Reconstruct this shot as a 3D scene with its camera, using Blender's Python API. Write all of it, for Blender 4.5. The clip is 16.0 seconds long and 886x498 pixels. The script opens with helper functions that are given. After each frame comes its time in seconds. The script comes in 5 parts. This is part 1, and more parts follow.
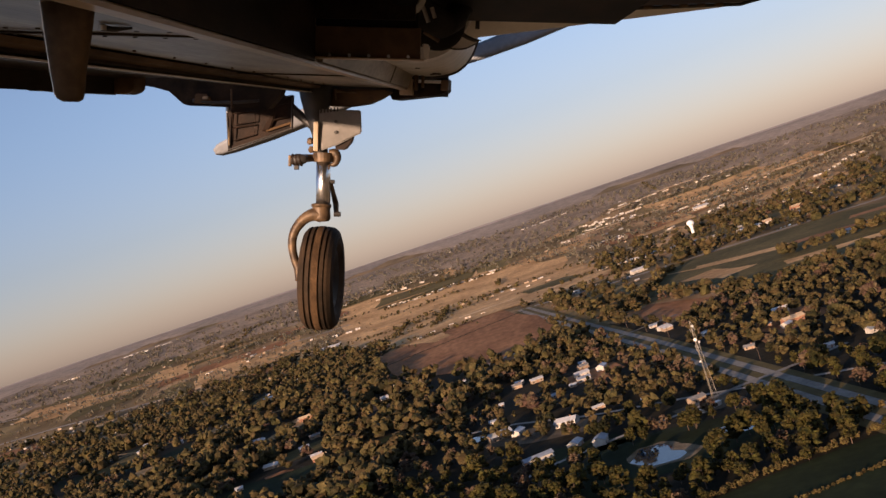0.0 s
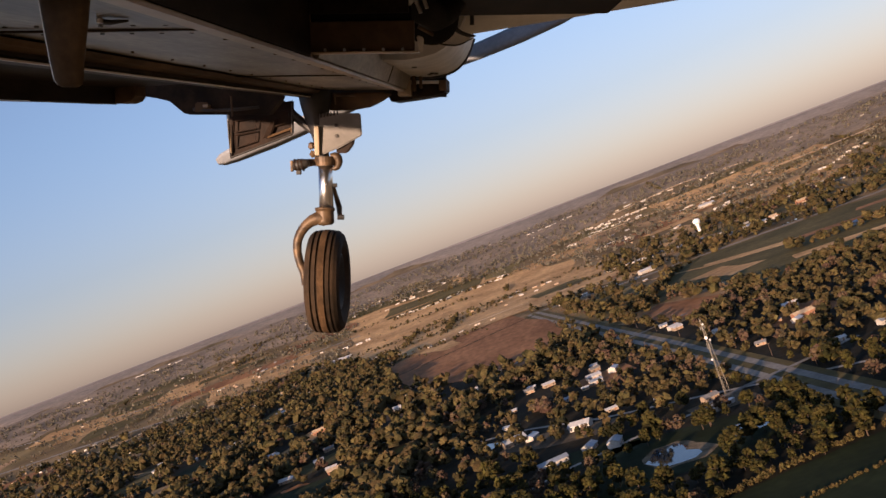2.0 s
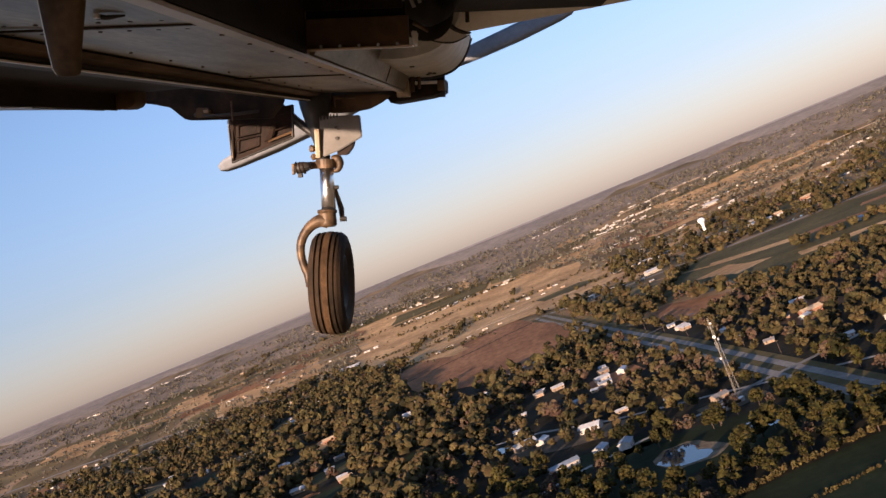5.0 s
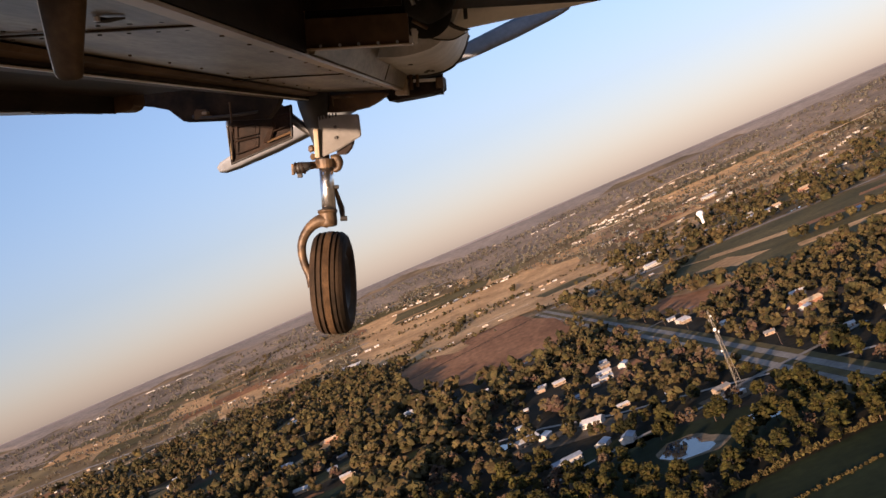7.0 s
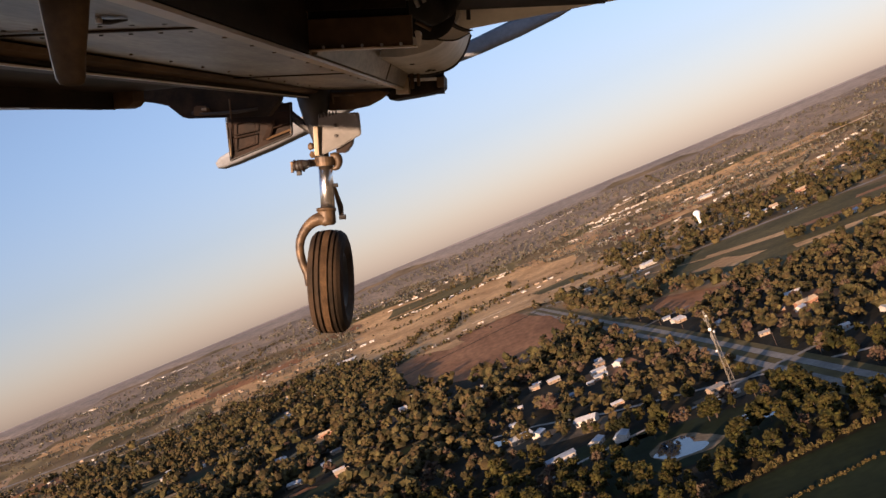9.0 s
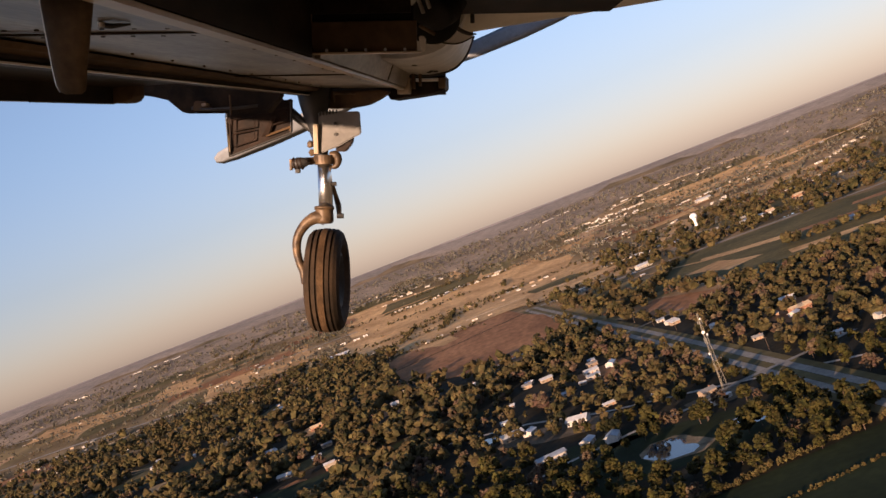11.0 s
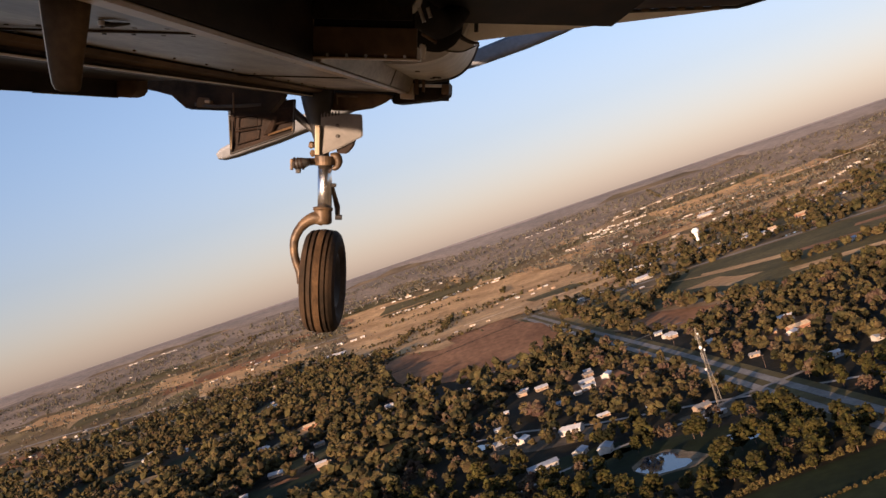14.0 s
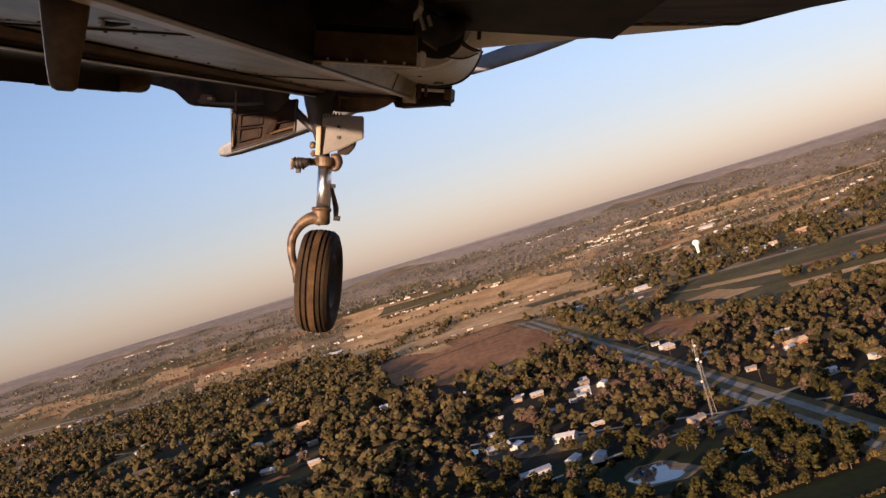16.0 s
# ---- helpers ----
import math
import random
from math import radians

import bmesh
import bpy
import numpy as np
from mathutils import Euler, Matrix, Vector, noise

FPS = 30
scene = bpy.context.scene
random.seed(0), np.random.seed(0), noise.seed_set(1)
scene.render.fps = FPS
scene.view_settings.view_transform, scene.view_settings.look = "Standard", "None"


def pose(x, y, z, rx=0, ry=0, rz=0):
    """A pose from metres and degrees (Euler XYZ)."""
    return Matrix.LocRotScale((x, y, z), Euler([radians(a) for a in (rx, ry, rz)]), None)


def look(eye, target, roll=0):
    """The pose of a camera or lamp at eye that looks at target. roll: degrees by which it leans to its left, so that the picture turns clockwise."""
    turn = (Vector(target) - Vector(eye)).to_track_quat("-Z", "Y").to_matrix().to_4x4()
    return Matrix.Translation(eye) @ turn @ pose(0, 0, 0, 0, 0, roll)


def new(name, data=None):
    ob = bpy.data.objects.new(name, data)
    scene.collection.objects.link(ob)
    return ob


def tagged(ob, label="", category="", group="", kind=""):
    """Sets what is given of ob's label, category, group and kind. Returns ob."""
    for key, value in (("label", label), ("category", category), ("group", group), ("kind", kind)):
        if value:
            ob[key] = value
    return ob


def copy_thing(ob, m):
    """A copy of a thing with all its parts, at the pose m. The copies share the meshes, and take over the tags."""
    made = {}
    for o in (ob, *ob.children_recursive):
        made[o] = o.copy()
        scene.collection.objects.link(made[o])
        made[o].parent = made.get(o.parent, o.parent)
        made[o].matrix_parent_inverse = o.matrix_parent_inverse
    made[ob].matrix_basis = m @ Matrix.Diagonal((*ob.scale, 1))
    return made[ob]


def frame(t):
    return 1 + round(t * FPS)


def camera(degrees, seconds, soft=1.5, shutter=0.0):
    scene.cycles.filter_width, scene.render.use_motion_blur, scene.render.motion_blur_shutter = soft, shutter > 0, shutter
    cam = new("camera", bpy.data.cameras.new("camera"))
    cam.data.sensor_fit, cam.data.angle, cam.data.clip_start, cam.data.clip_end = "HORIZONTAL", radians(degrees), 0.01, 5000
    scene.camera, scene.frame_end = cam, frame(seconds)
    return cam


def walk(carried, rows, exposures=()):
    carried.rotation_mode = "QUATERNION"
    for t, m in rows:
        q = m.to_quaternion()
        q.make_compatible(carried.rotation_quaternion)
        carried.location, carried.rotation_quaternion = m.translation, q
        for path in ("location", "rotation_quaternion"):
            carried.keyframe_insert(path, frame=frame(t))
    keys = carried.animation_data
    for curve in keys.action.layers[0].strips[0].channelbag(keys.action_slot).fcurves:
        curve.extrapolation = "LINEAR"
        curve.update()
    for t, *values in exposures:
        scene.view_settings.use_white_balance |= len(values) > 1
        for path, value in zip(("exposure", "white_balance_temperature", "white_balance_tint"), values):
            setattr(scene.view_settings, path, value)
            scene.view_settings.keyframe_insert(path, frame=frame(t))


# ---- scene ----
# ---------------------------------------------------------------- camera and its walk
EYE = Vector((0.0, 0.0, 167.0))
BASE = look(EYE, EYE + Vector((0.0, math.cos(radians(-0.1)), math.sin(radians(-0.1)))), -20.6)
# the camera sways on its mount with the bank of the turn: seconds, degrees about its own axes, metres along them
BANK = [
    (0, -0.38, -0.32, 1.93, -0.008, 0.030, -0.016), (0.5, -0.27, -0.22, 1.18, -0.007, 0.020, -0.012), (1, -0.15, -0.12, 0.54, -0.004, 0.011, -0.008),
    (1.5, -0.04, -0.02, -0.04, -0.002, 0.002, -0.002), (2, 0.07, 0.06, -0.28, 0.002, -0.006, 0.004), (2.5, 0.18, 0.15, -0.60, 0.006, -0.013, 0.010),
    (3, 0.23, 0.20, -0.94, 0.007, -0.018, 0.014), (5.5, 0.41, 0.38, -1.98, 0.013, -0.035, 0.026), (6, 0.36, 0.37, -2.26, 0.010, -0.034, 0.024),
    (6.5, 0.31, 0.35, -2.51, 0.007, -0.034, 0.021), (7, 0.25, 0.32, -2.76, 0.004, -0.032, 0.017), (7.5, 0.21, 0.30, -2.76, 0.002, -0.031, 0.014),
    (8, 0.17, 0.26, -2.53, 0.001, -0.027, 0.011), (8.5, 0.11, 0.20, -2.26, -0.001, -0.022, 0.007), (9, 0.03, 0.13, -1.96, -0.004, -0.016, 0.002),
    (11.5, -0.20, -0.12, -0.18, -0.009, 0.008, -0.011), (12, -0.19, -0.12, 0.06, -0.008, 0.009, -0.011), (12.5, -0.17, -0.12, 0.31, -0.006, 0.010, -0.009),
    (13, -0.11, -0.11, 0.88, -0.002, 0.011, -0.005), (13.5, -0.02, -0.08, 1.45, 0.004, 0.011, 0.001), (14, 0.06, -0.05, 1.88, 0.008, 0.011, 0.006),
    (14.5, 0.13, -0.03, 2.40, 0.013, 0.011, 0.011), (15, 0.15, -0.04, 2.95, 0.016, 0.014, 0.014), (15.5, 0.18, -0.05, 3.50, 0.019, 0.017, 0.017),
    (16, 0.22, -0.03, 3.91, 0.022, 0.018, 0.021),
]
cam = camera(47.1, 16.0, soft=1.5)
walk(cam, [(t, BASE @ Matrix.Translation((x, y, z)) @ Matrix.Rotation(radians(math.hypot(a, b, c)), 4, Vector((a, b, c + 1e-9)))) for t, a, b, c, x, y, z in BANK],
     [(0.0, 0.78, 6050, 17), (1.5, 0.85, 5950, 17), (3.0, 0.93, 5800, 16), (5.5, 1.11, 5600, 15), (7.0, 1.11, 5850, 16), (9.0, 1.05, 6000, 17), (11.5, 1.00, 6060, 17), (16.0, 1.03, 6050, 17)])

# ---------------------------------------------------------------- daylight: low warm sun from behind and to the left, clear sky
SUN_AZ, SUN_EL = 214.0, 8.5            # clockwise from +y, degrees
world = bpy.data.worlds.new("evening_sky")
scene.world = world
world.use_nodes = True
wn, wl = world.node_tree.nodes, world.node_tree.links
sky = wn.new("ShaderNodeTexSky")
sky.sky_type = "NISHITA"
sky.sun_disc = False
sky.sun_elevation = radians(SUN_EL)
sky.sun_rotation = radians(SUN_AZ)
sky.altitude = 150
sky.air_density, sky.dust_density, sky.ozone_density = 1.0, 0.6, 2.5
# the sky's own colour, paler, with the rosy belt that stands opposite to a low sun
pale = wn.new("ShaderNodeHueSaturation")
pale.inputs["Saturation"].default_value = 0.72
wl.new(sky.outputs[0], pale.inputs["Color"])
way = wn.new("ShaderNodeTexCoord")
split = wn.new("ShaderNodeSeparateXYZ")
wl.new(way.outputs["Generated"], split.inputs[0])
belt = wn.new("ShaderNodeValToRGB")
belt.color_ramp.interpolation = "EASE"
belt.color_ramp.elements[0].position, belt.color_ramp.elements[0].color = 0.0, (1.0, 0.795, 0.80, 1)
belt.color_ramp.elements[1].position, belt.color_ramp.elements[1].color = 0.26, (0.93, 0.97, 1.06, 1)
wl.new(split.outputs[2], belt.inputs[0])
tint = wn.new("ShaderNodeMix")
tint.data_type, tint.blend_type = "RGBA", "MULTIPLY"
tint.inputs[0].default_value = 1.0
wl.new(pale.outputs[0], tint.inputs[6])
wl.new(belt.outputs[0], tint.inputs[7])
wl.new(tint.outputs[2], wn["Background"].inputs[0])
wn["Background"].inputs[1].default_value = 0.094
sun_data = bpy.data.lights.new("sun", "SUN")
sun_data.energy, sun_data.angle, sun_data.color = 5.0, radians(0.6), (1.0, 0.67, 0.41)
sun = new("sun", sun_data)
_az, _el = radians(SUN_AZ), radians(SUN_EL)
_to = Vector((math.sin(_az) * math.cos(_el), math.cos(_az) * math.cos(_el), math.sin(_el)))
sun.matrix_world = look(_to * 400 + Vector((0, 0, 200)), Vector((0, 0, 200)))


# ---------------------------------------------------------------- materials
def material(name, a, b, scale=1.0, rough=0.7, metal=0.0, bump=0.0, second=None, fine=0.0, random=0.0, coords="Object", stretch=None, grain=9.0, spec=None):
    """Two colours mixed by a broad noise, with a fine grain over it, bump and, where asked, a shift from piece to piece."""
    m = bpy.data.materials.new(name)
    m.use_nodes = True
    n, l = m.node_tree.nodes, m.node_tree.links
    p = n["Principled BSDF"]
    p.inputs["Roughness"].default_value = rough
    p.inputs["Metallic"].default_value = metal
    p.inputs["Specular IOR Level"].default_value = spec if spec is not None else (0.12 if rough >= 0.75 else 0.5)
    tc = n.new("ShaderNodeTexCoord")
    src = tc.outputs[coords]
    if stretch:
        mp = n.new("ShaderNodeMapping")
        mp.inputs["Scale"].default_value = stretch
        l.new(src, mp.inputs[0])
        src = mp.outputs[0]
    t1 = n.new("ShaderNodeTexNoise")
    t1.inputs["Scale"].default_value = scale
    t1.inputs["Detail"].default_value = 5
    l.new(src, t1.inputs["Vector"])
    ramp = n.new("ShaderNodeValToRGB")
    ramp.color_ramp.elements[0].position, ramp.color_ramp.elements[1].position = 0.36, 0.66
    ramp.color_ramp.elements[0].color, ramp.color_ramp.elements[1].color = (*a, 1), (*b, 1)
    l.new(t1.outputs[0], ramp.inputs[0])
    out = ramp.outputs[0]
    t2 = n.new("ShaderNodeTexNoise")
    t2.inputs["Scale"].default_value = scale * grain
    t2.inputs["Detail"].default_value = 4
    l.new(src, t2.inputs["Vector"])
    if fine:
        mr = n.new("ShaderNodeMapRange")
        mr.inputs["From Min"].default_value, mr.inputs["From Max"].default_value = 0.3, 0.7
        mr.inputs["To Min"].default_value, mr.inputs["To Max"].default_value = 1 - fine, 1 + fine
        l.new(t2.outputs[0], mr.inputs[0])
        mx = n.new("ShaderNodeVectorMath")
        mx.operation = "SCALE"
        l.new(out, mx.inputs[0])
        l.new(mr.outputs[0], mx.inputs["Scale"])
        out = mx.outputs[0]
    if random:
        which = n.new("ShaderNodeNewGeometry").outputs["Random Per Island"] if second != "object" else n.new("ShaderNodeObjectInfo").outputs["Random"]
        hsv = n.new("ShaderNodeHueSaturation")
        for sock, low, high in (("Hue", 0.5 - 0.06 * random, 0.5 + 0.05 * random), ("Value", 1 - 0.5 * random, 1 + 0.6 * random)):
            mr = n.new("ShaderNodeMapRange")
            mr.inputs["To Min"].default_value, mr.inputs["To Max"].default_value = low, high
            l.new(which, mr.inputs[0])
            l.new(mr.outputs[0], hsv.inputs[sock])
        l.new(out, hsv.inputs["Color"])
        out = hsv.outputs[0]
    l.new(out, p.inputs["Base Color"])
    if bump:
        bp = n.new("ShaderNodeBump")
        bp.inputs["Strength"].default_value = bump
        bp.inputs["Distance"].default_value = 0.02
        l.new(t2.outputs[0], bp.inputs["Height"])
        l.new(bp.outputs[0], p.inputs["Normal"])
    return m


PAINT = material("cream_paint", (0.25, 0.19, 0.118), (0.43, 0.335, 0.218), 3.0, 0.42, 0, 0.02, fine=0.10)
# streaky stains, and the belly's shade mixed into a darker cream
BELLY = material("belly_paint_dimmed", (0.070, 0.058, 0.044), (0.235, 0.198, 0.148), 4.0, 0.42, 0, 0.05, fine=0.35, stretch=(2.5, 0.6, 2.5))
# cream paint with dirt, darkened further to hold the underside's shade
PAINT_DIRT_SHADE = material("stained_shade_paint", (0.020, 0.014, 0.008), (0.095, 0.064, 0.034), 5.0, 0.6, 0, 0.03, fine=0.2, stretch=(3, 0.7, 3), spec=0.2)
# near-black: shade of recesses and undersides put into the colour; also dark seams
SHADE_AND_SEAM = material("shade_and_seam_dark", (0.006, 0.004, 0.0025), (0.026, 0.016, 0.009), 5.0, 0.7, 0, 0.03, fine=0.25, stretch=(3, 0.7, 3), spec=0.15)
PALE = material("pale_wing_paint", (0.70, 0.655, 0.58), (0.82, 0.775, 0.70), 5.0, 0.4, 0, 0.02, fine=0.06)
PRIMER = material("zinc_primer", (0.055, 0.033, 0.016), (0.125, 0.076, 0.039), 6.0, 0.6, 0, 0.03, fine=0.15, spec=0.2)
ALLOY = material("weathered_alloy", (0.36, 0.34, 0.31), (0.55, 0.52, 0.47), 8.0, 0.38, 0.75, 0.03, fine=0.15)
# red-brown primer darkened so the door's shaded inner face is in the colour
DOOR = material("shade_dark_primer", (0.010, 0.0055, 0.0032), (0.028, 0.0145, 0.0082), 9.0, 0.6, 0, 0.05, fine=0.25, spec=0.2)
BRONZE = material("worn_gear_paint", (0.050, 0.031, 0.017), (0.18, 0.115, 0.060), 22.0, 0.5, 0.25, 0.05, fine=0.2)
CHROME = material("chromed_steel", (0.80, 0.79, 0.77), (0.88, 0.87, 0.85), 6.0, 0.27, 1.0)
BLACK = material("black_fittings", (0.015, 0.014, 0.013), (0.04, 0.035, 0.03), 10.0, 0.55, 0, 0.04)
# alloy taken nearly black for the shaded side of the wheel
RIM = material("rim_in_shade", (0.014, 0.013, 0.012), (0.035, 0.031, 0.027), 12.0, 0.6, 0.4, fine=0.2)
RUBBER = material("tyre_rubber", (0.022, 0.016, 0.011), (0.058, 0.037, 0.022), 9.0, 0.78, 0, 0.06, fine=0.2)
DUST = material("dusty_tread", (0.050, 0.030, 0.016), (0.105, 0.062, 0.031), 14.0, 0.85, 0, 0.06, fine=0.25)
HOSE = material("sooty_hose", (0.008, 0.007, 0.006), (0.02, 0.017, 0.014), 12.0, 0.85, 0, 0.1)
FAIRING = material("grey_fairing_paint", (0.40, 0.39, 0.36), (0.58, 0.56, 0.52), 6.0, 0.42, 0, 0.03, fine=0.12)
WHITE = material("white_plate_paint", (0.165, 0.155, 0.142), (0.225, 0.212, 0.195), 8.0, 0.4, 0, 0.02, fine=0.08)
BLADE = material("propeller_paint", (0.23, 0.245, 0.27), (0.29, 0.305, 0.33), 5.0, 0.8, 0, fine=0.1)


# ---------------------------------------------------------------- helpers for meshes
def part(name, bm, mat, parent, label="", smooth=False):
    """Links a bmesh as one mesh object under a thing or a part."""
    bmesh.ops.recalc_face_normals(bm, faces=bm.faces)
    me = bpy.data.meshes.new(name)
    bm.to_mesh(me)
    bm.free()
    me.materials.append(mat)
    if smooth:
        for p in me.polygons:
            p.use_smooth = True
    ob = new(name, me)
    ob.parent = parent
    if label:
        ob["label"] = label
    return ob


def block(x0, x1, y0, y1, z0, z1, bevel=0.0):
    bm = bmesh.new()
    bmesh.ops.create_cube(bm, size=1.0, matrix=Matrix.Translation(((x0 + x1) / 2, (y0 + y1) / 2, (z0 + z1) / 2)) @ Matrix.Diagonal((x1 - x0, y1 - y0, z1 - z0, 1)))
    if bevel:
        bmesh.ops.bevel(bm, geom=bm.edges[:], offset=bevel, segments=2, affect="EDGES", profile=0.6)
    return bm


def extrude_y(profile, y0, y1, bevel=0.0):
    """A solid with a closed outline in x, z, drawn out along y."""
    bm = bmesh.new()
    a = [bm.verts.new((x, y0, z)) for x, z in profile]
    b = [bm.verts.new((x, y1, z)) for x, z in profile]
    k = len(profile)
    bm.faces.new(a)
    bm.faces.new(b[::-1])
    for i in range(k):
        bm.faces.new((a[i], b[i], b[(i + 1) % k], a[(i + 1) % k]))
    if bevel:
        bmesh.ops.recalc_face_normals(bm, faces=bm.faces)
        bmesh.ops.bevel(bm, geom=bm.edges[:], offset=bevel, segments=2, affect="EDGES", profile=0.6)
    return bm


def tube(points, radii, sides=14):
    """A round bar through the points, with a radius at each."""
    bm = bmesh.new()
    pts = [Vector(p) for p in points]
    rings = []
    for i, p in enumerate(pts):
        d = (pts[min(i + 1, len(pts) - 1)] - pts[max(i - 1, 0)]).normalized()
        side = d.orthogonal().normalized() if i == 0 else (side - d * side.dot(d)).normalized()
        other = d.cross(side)
        rings.append([bm.verts.new(p + radii[i] * (math.cos(a) * side + math.sin(a) * other)) for a in np.linspace(0, 2 * math.pi, sides, endpoint=False)])
    for r, s in zip(rings, rings[1:]):
        for i in range(sides):
            bm.faces.new((r[i], r[(i + 1) % sides], s[(i + 1) % sides], s[i]))
    bm.faces.new(rings[0])
    bm.faces.new(rings[-1][::-1])
    return bm


def smooth_path(points, radii, n=5):
    """Points and radii of a soft curve through the given ones."""
    pts, rad = [Vector(p) for p in points], list(radii)
    out, widths = [], []
    for i in range(len(pts) - 1):
        a, b, c, d = pts[max(i - 1, 0)], pts[i], pts[i + 1], pts[min(i + 2, len(pts) - 1)]
        for k in range(n):
            t = k / n
            out.append(0.5 * (2 * b + (c - a) * t + (2 * a - 5 * b + 4 * c - d) * t * t + (3 * b - a - 3 * c + d) * t ** 3))
            widths.append(rad[i] + (rad[i + 1] - rad[i]) * t)
    return out + [pts[-1]], widths + [rad[-1]]


def lathe(profile, matrix, steps=48):
    """A ring about the local x axis; profile: rows of x, radius, closed round."""
    bm = bmesh.new()
    rings = []
    for a in np.linspace(0, 2 * math.pi, steps, endpoint=False):
        rings.append([bm.verts.new(matrix @ Vector((x, r * math.cos(a), r * math.sin(a)))) for x, r in profile])
    k = len(profile)
    for i in range(steps):
        r, s = rings[i], rings[(i + 1) % steps]
        for j in range(k):
            bm.faces.new((r[j], r[(j + 1) % k], s[(j + 1) % k], s[j]))
    return bm


def plate(corners, thick):
    """A flat plate with the given corners, thick towards +y."""
    bm = bmesh.new()
    a = [bm.verts.new(c) for c in corners]
    b = [bm.verts.new(Vector(c) + Vector((0, thick, 0))) for c in corners]
    k = len(a)
    bm.faces.new(a)
    bm.faces.new(b[::-1])
    for i in range(k):
        bm.faces.new((a[i], b[i], b[(i + 1) % k], a[(i + 1) % k]))
    bmesh.ops.recalc_face_normals(bm, faces=bm.faces)
    bmesh.ops.bevel(bm, geom=bm.edges[:], offset=min(0.004, abs(thick) * 0.35), segments=2, affect="EDGES")
    return bm


def knob(x, y, z, r, axis="y", length=0.01, sides=8):
    """A short round head: rivet, bolt or pin."""
    d = {"x": Vector((1, 0, 0)), "y": Vector((0, 1, 0)), "z": Vector((0, 0, 1))}[axis]
    p = Vector((x, y, z))
    return tube([p - d * length / 2, p + d * length * 0.3, p + d * length / 2], [r, r, r * 0.7], sides)


# ---------------------------------------------------------------- the aircraft: belly, nose gear, propeller
_f = Vector((0.0441, 0.1280, -0.9908)).normalized()
_u = (Vector((0, 1, 0)) - _f.y * _f).normalized()
_r = _f.cross(_u)
AIR = BASE @ Matrix(((_r.x, _f.x, _u.x, 0), (_r.y, _f.y, _u.y, 0), (_r.z, _f.z, _u.z, 0), (0, 0, 0, 1)))
aircraft = tagged(new("aircraft"), "cream light aircraft in flight with its nose wheel down, oil-stained belly", "aircraft")
aircraft.matrix_world = AIR

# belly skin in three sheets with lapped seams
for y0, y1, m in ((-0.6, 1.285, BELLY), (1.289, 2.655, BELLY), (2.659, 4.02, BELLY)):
    part("belly_panel", extrude_y([(-0.70, 0.118), (-0.56, 0.113), (-0.345, 0.111), (-0.345, 0.121), (-0.56, 0.123), (-0.70, 0.128)], y0, y1), m, aircraft, "cream belly sheet with oil stains, dimmed by painted shade")
part("seam_strip", block(-0.69, -0.35, 1.286, 1.297, 0.1092, 0.112, 0.001), SHADE_AND_SEAM, aircraft, "dark lap seam")
for i in range(9):
    part("rivet", knob(-0.67 + 0.04 * i, 1.35, 0.1118, 0.0032, "z", 0.002), BLACK, aircraft)
for i in range(9):
    part("rivet", knob(-0.67 + 0.04 * i, 1.24, 0.1118, 0.0032, "z", 0.002), BLACK, aircraft)
for i in range(14):
    part("rivet", knob(-0.37, 1.45 + 0.17 * i, 0.1110, 0.0038, "z", 0.003), PRIMER, aircraft)
part("side_stringer", extrude_y([(-0.698, 0.100), (-0.664, 0.104), (-0.655, 0.112), (-0.698, 0.116)], -0.6, 4.02), PRIMER, aircraft, "brown stringer along the belly edge")
part("drain_stub", tube([(-0.436, 1.146, 0.108), (-0.424, 1.149, 0.107), (-0.406, 1.157, 0.1095)], [0.0035, 0.003, 0.0012], 8), BLACK, aircraft, "small dark drain stub lying along the belly")
part("drain_cap", knob(-0.433, 1.140, 0.1085, 0.004, "z", 0.006, 10), ALLOY, aircraft, "bright drain cap")
part("seam_strip", block(-0.69, -0.35, 2.651, 2.663, 0.1088, 0.112, 0.001), SHADE_AND_SEAM, aircraft, "dark lap seam")
for i in range(18):
    part("rivet", knob(-0.352, 1.0 + 0.15 * i, 0.1108, 0.0030, "z", 0.003), PRIMER, aircraft)
for i in range(11):
    part("rivet", knob(-0.60, 1.5 + 0.22 * i, 0.1125, 0.0030, "z", 0.003), PRIMER, aircraft)
for y in (3.25,):
    part("web_joint", extrude_y([(-0.3180, 0.1135), (-0.3160, 0.1130), (-0.2885, 0.1885), (-0.2905, 0.1890)], y, y + 0.012), SHADE_AND_SEAM, aircraft, "dark panel joint")
# keel rails
part("keel_rail", extrude_y([(-0.345, 0.103), (-0.322, 0.103), (-0.322, 0.108), (-0.328, 0.110), (-0.328, 0.30), (-0.345, 0.30)], -0.6, 4.02), PAINT, aircraft, "cream keel rail with a bright lower lip")
part("side_rail", extrude_y([(-0.745, 0.0865), (-0.70, 0.0865), (-0.698, 0.090), (-0.706, 0.094), (-0.706, 0.30), (-0.745, 0.30)], -0.6, 4.06), PAINT_DIRT_SHADE, aircraft, "stained side rail, darkened brown by painted shade")
# pale strip: the rail's lit edge done in colour
part("rail_lip", extrude_y([(-0.7005, 0.0855), (-0.694, 0.0855), (-0.694, 0.0885), (-0.7005, 0.0885)], -0.6, 4.05), PALE, aircraft, "thin rail lip painted pale as a lit edge")
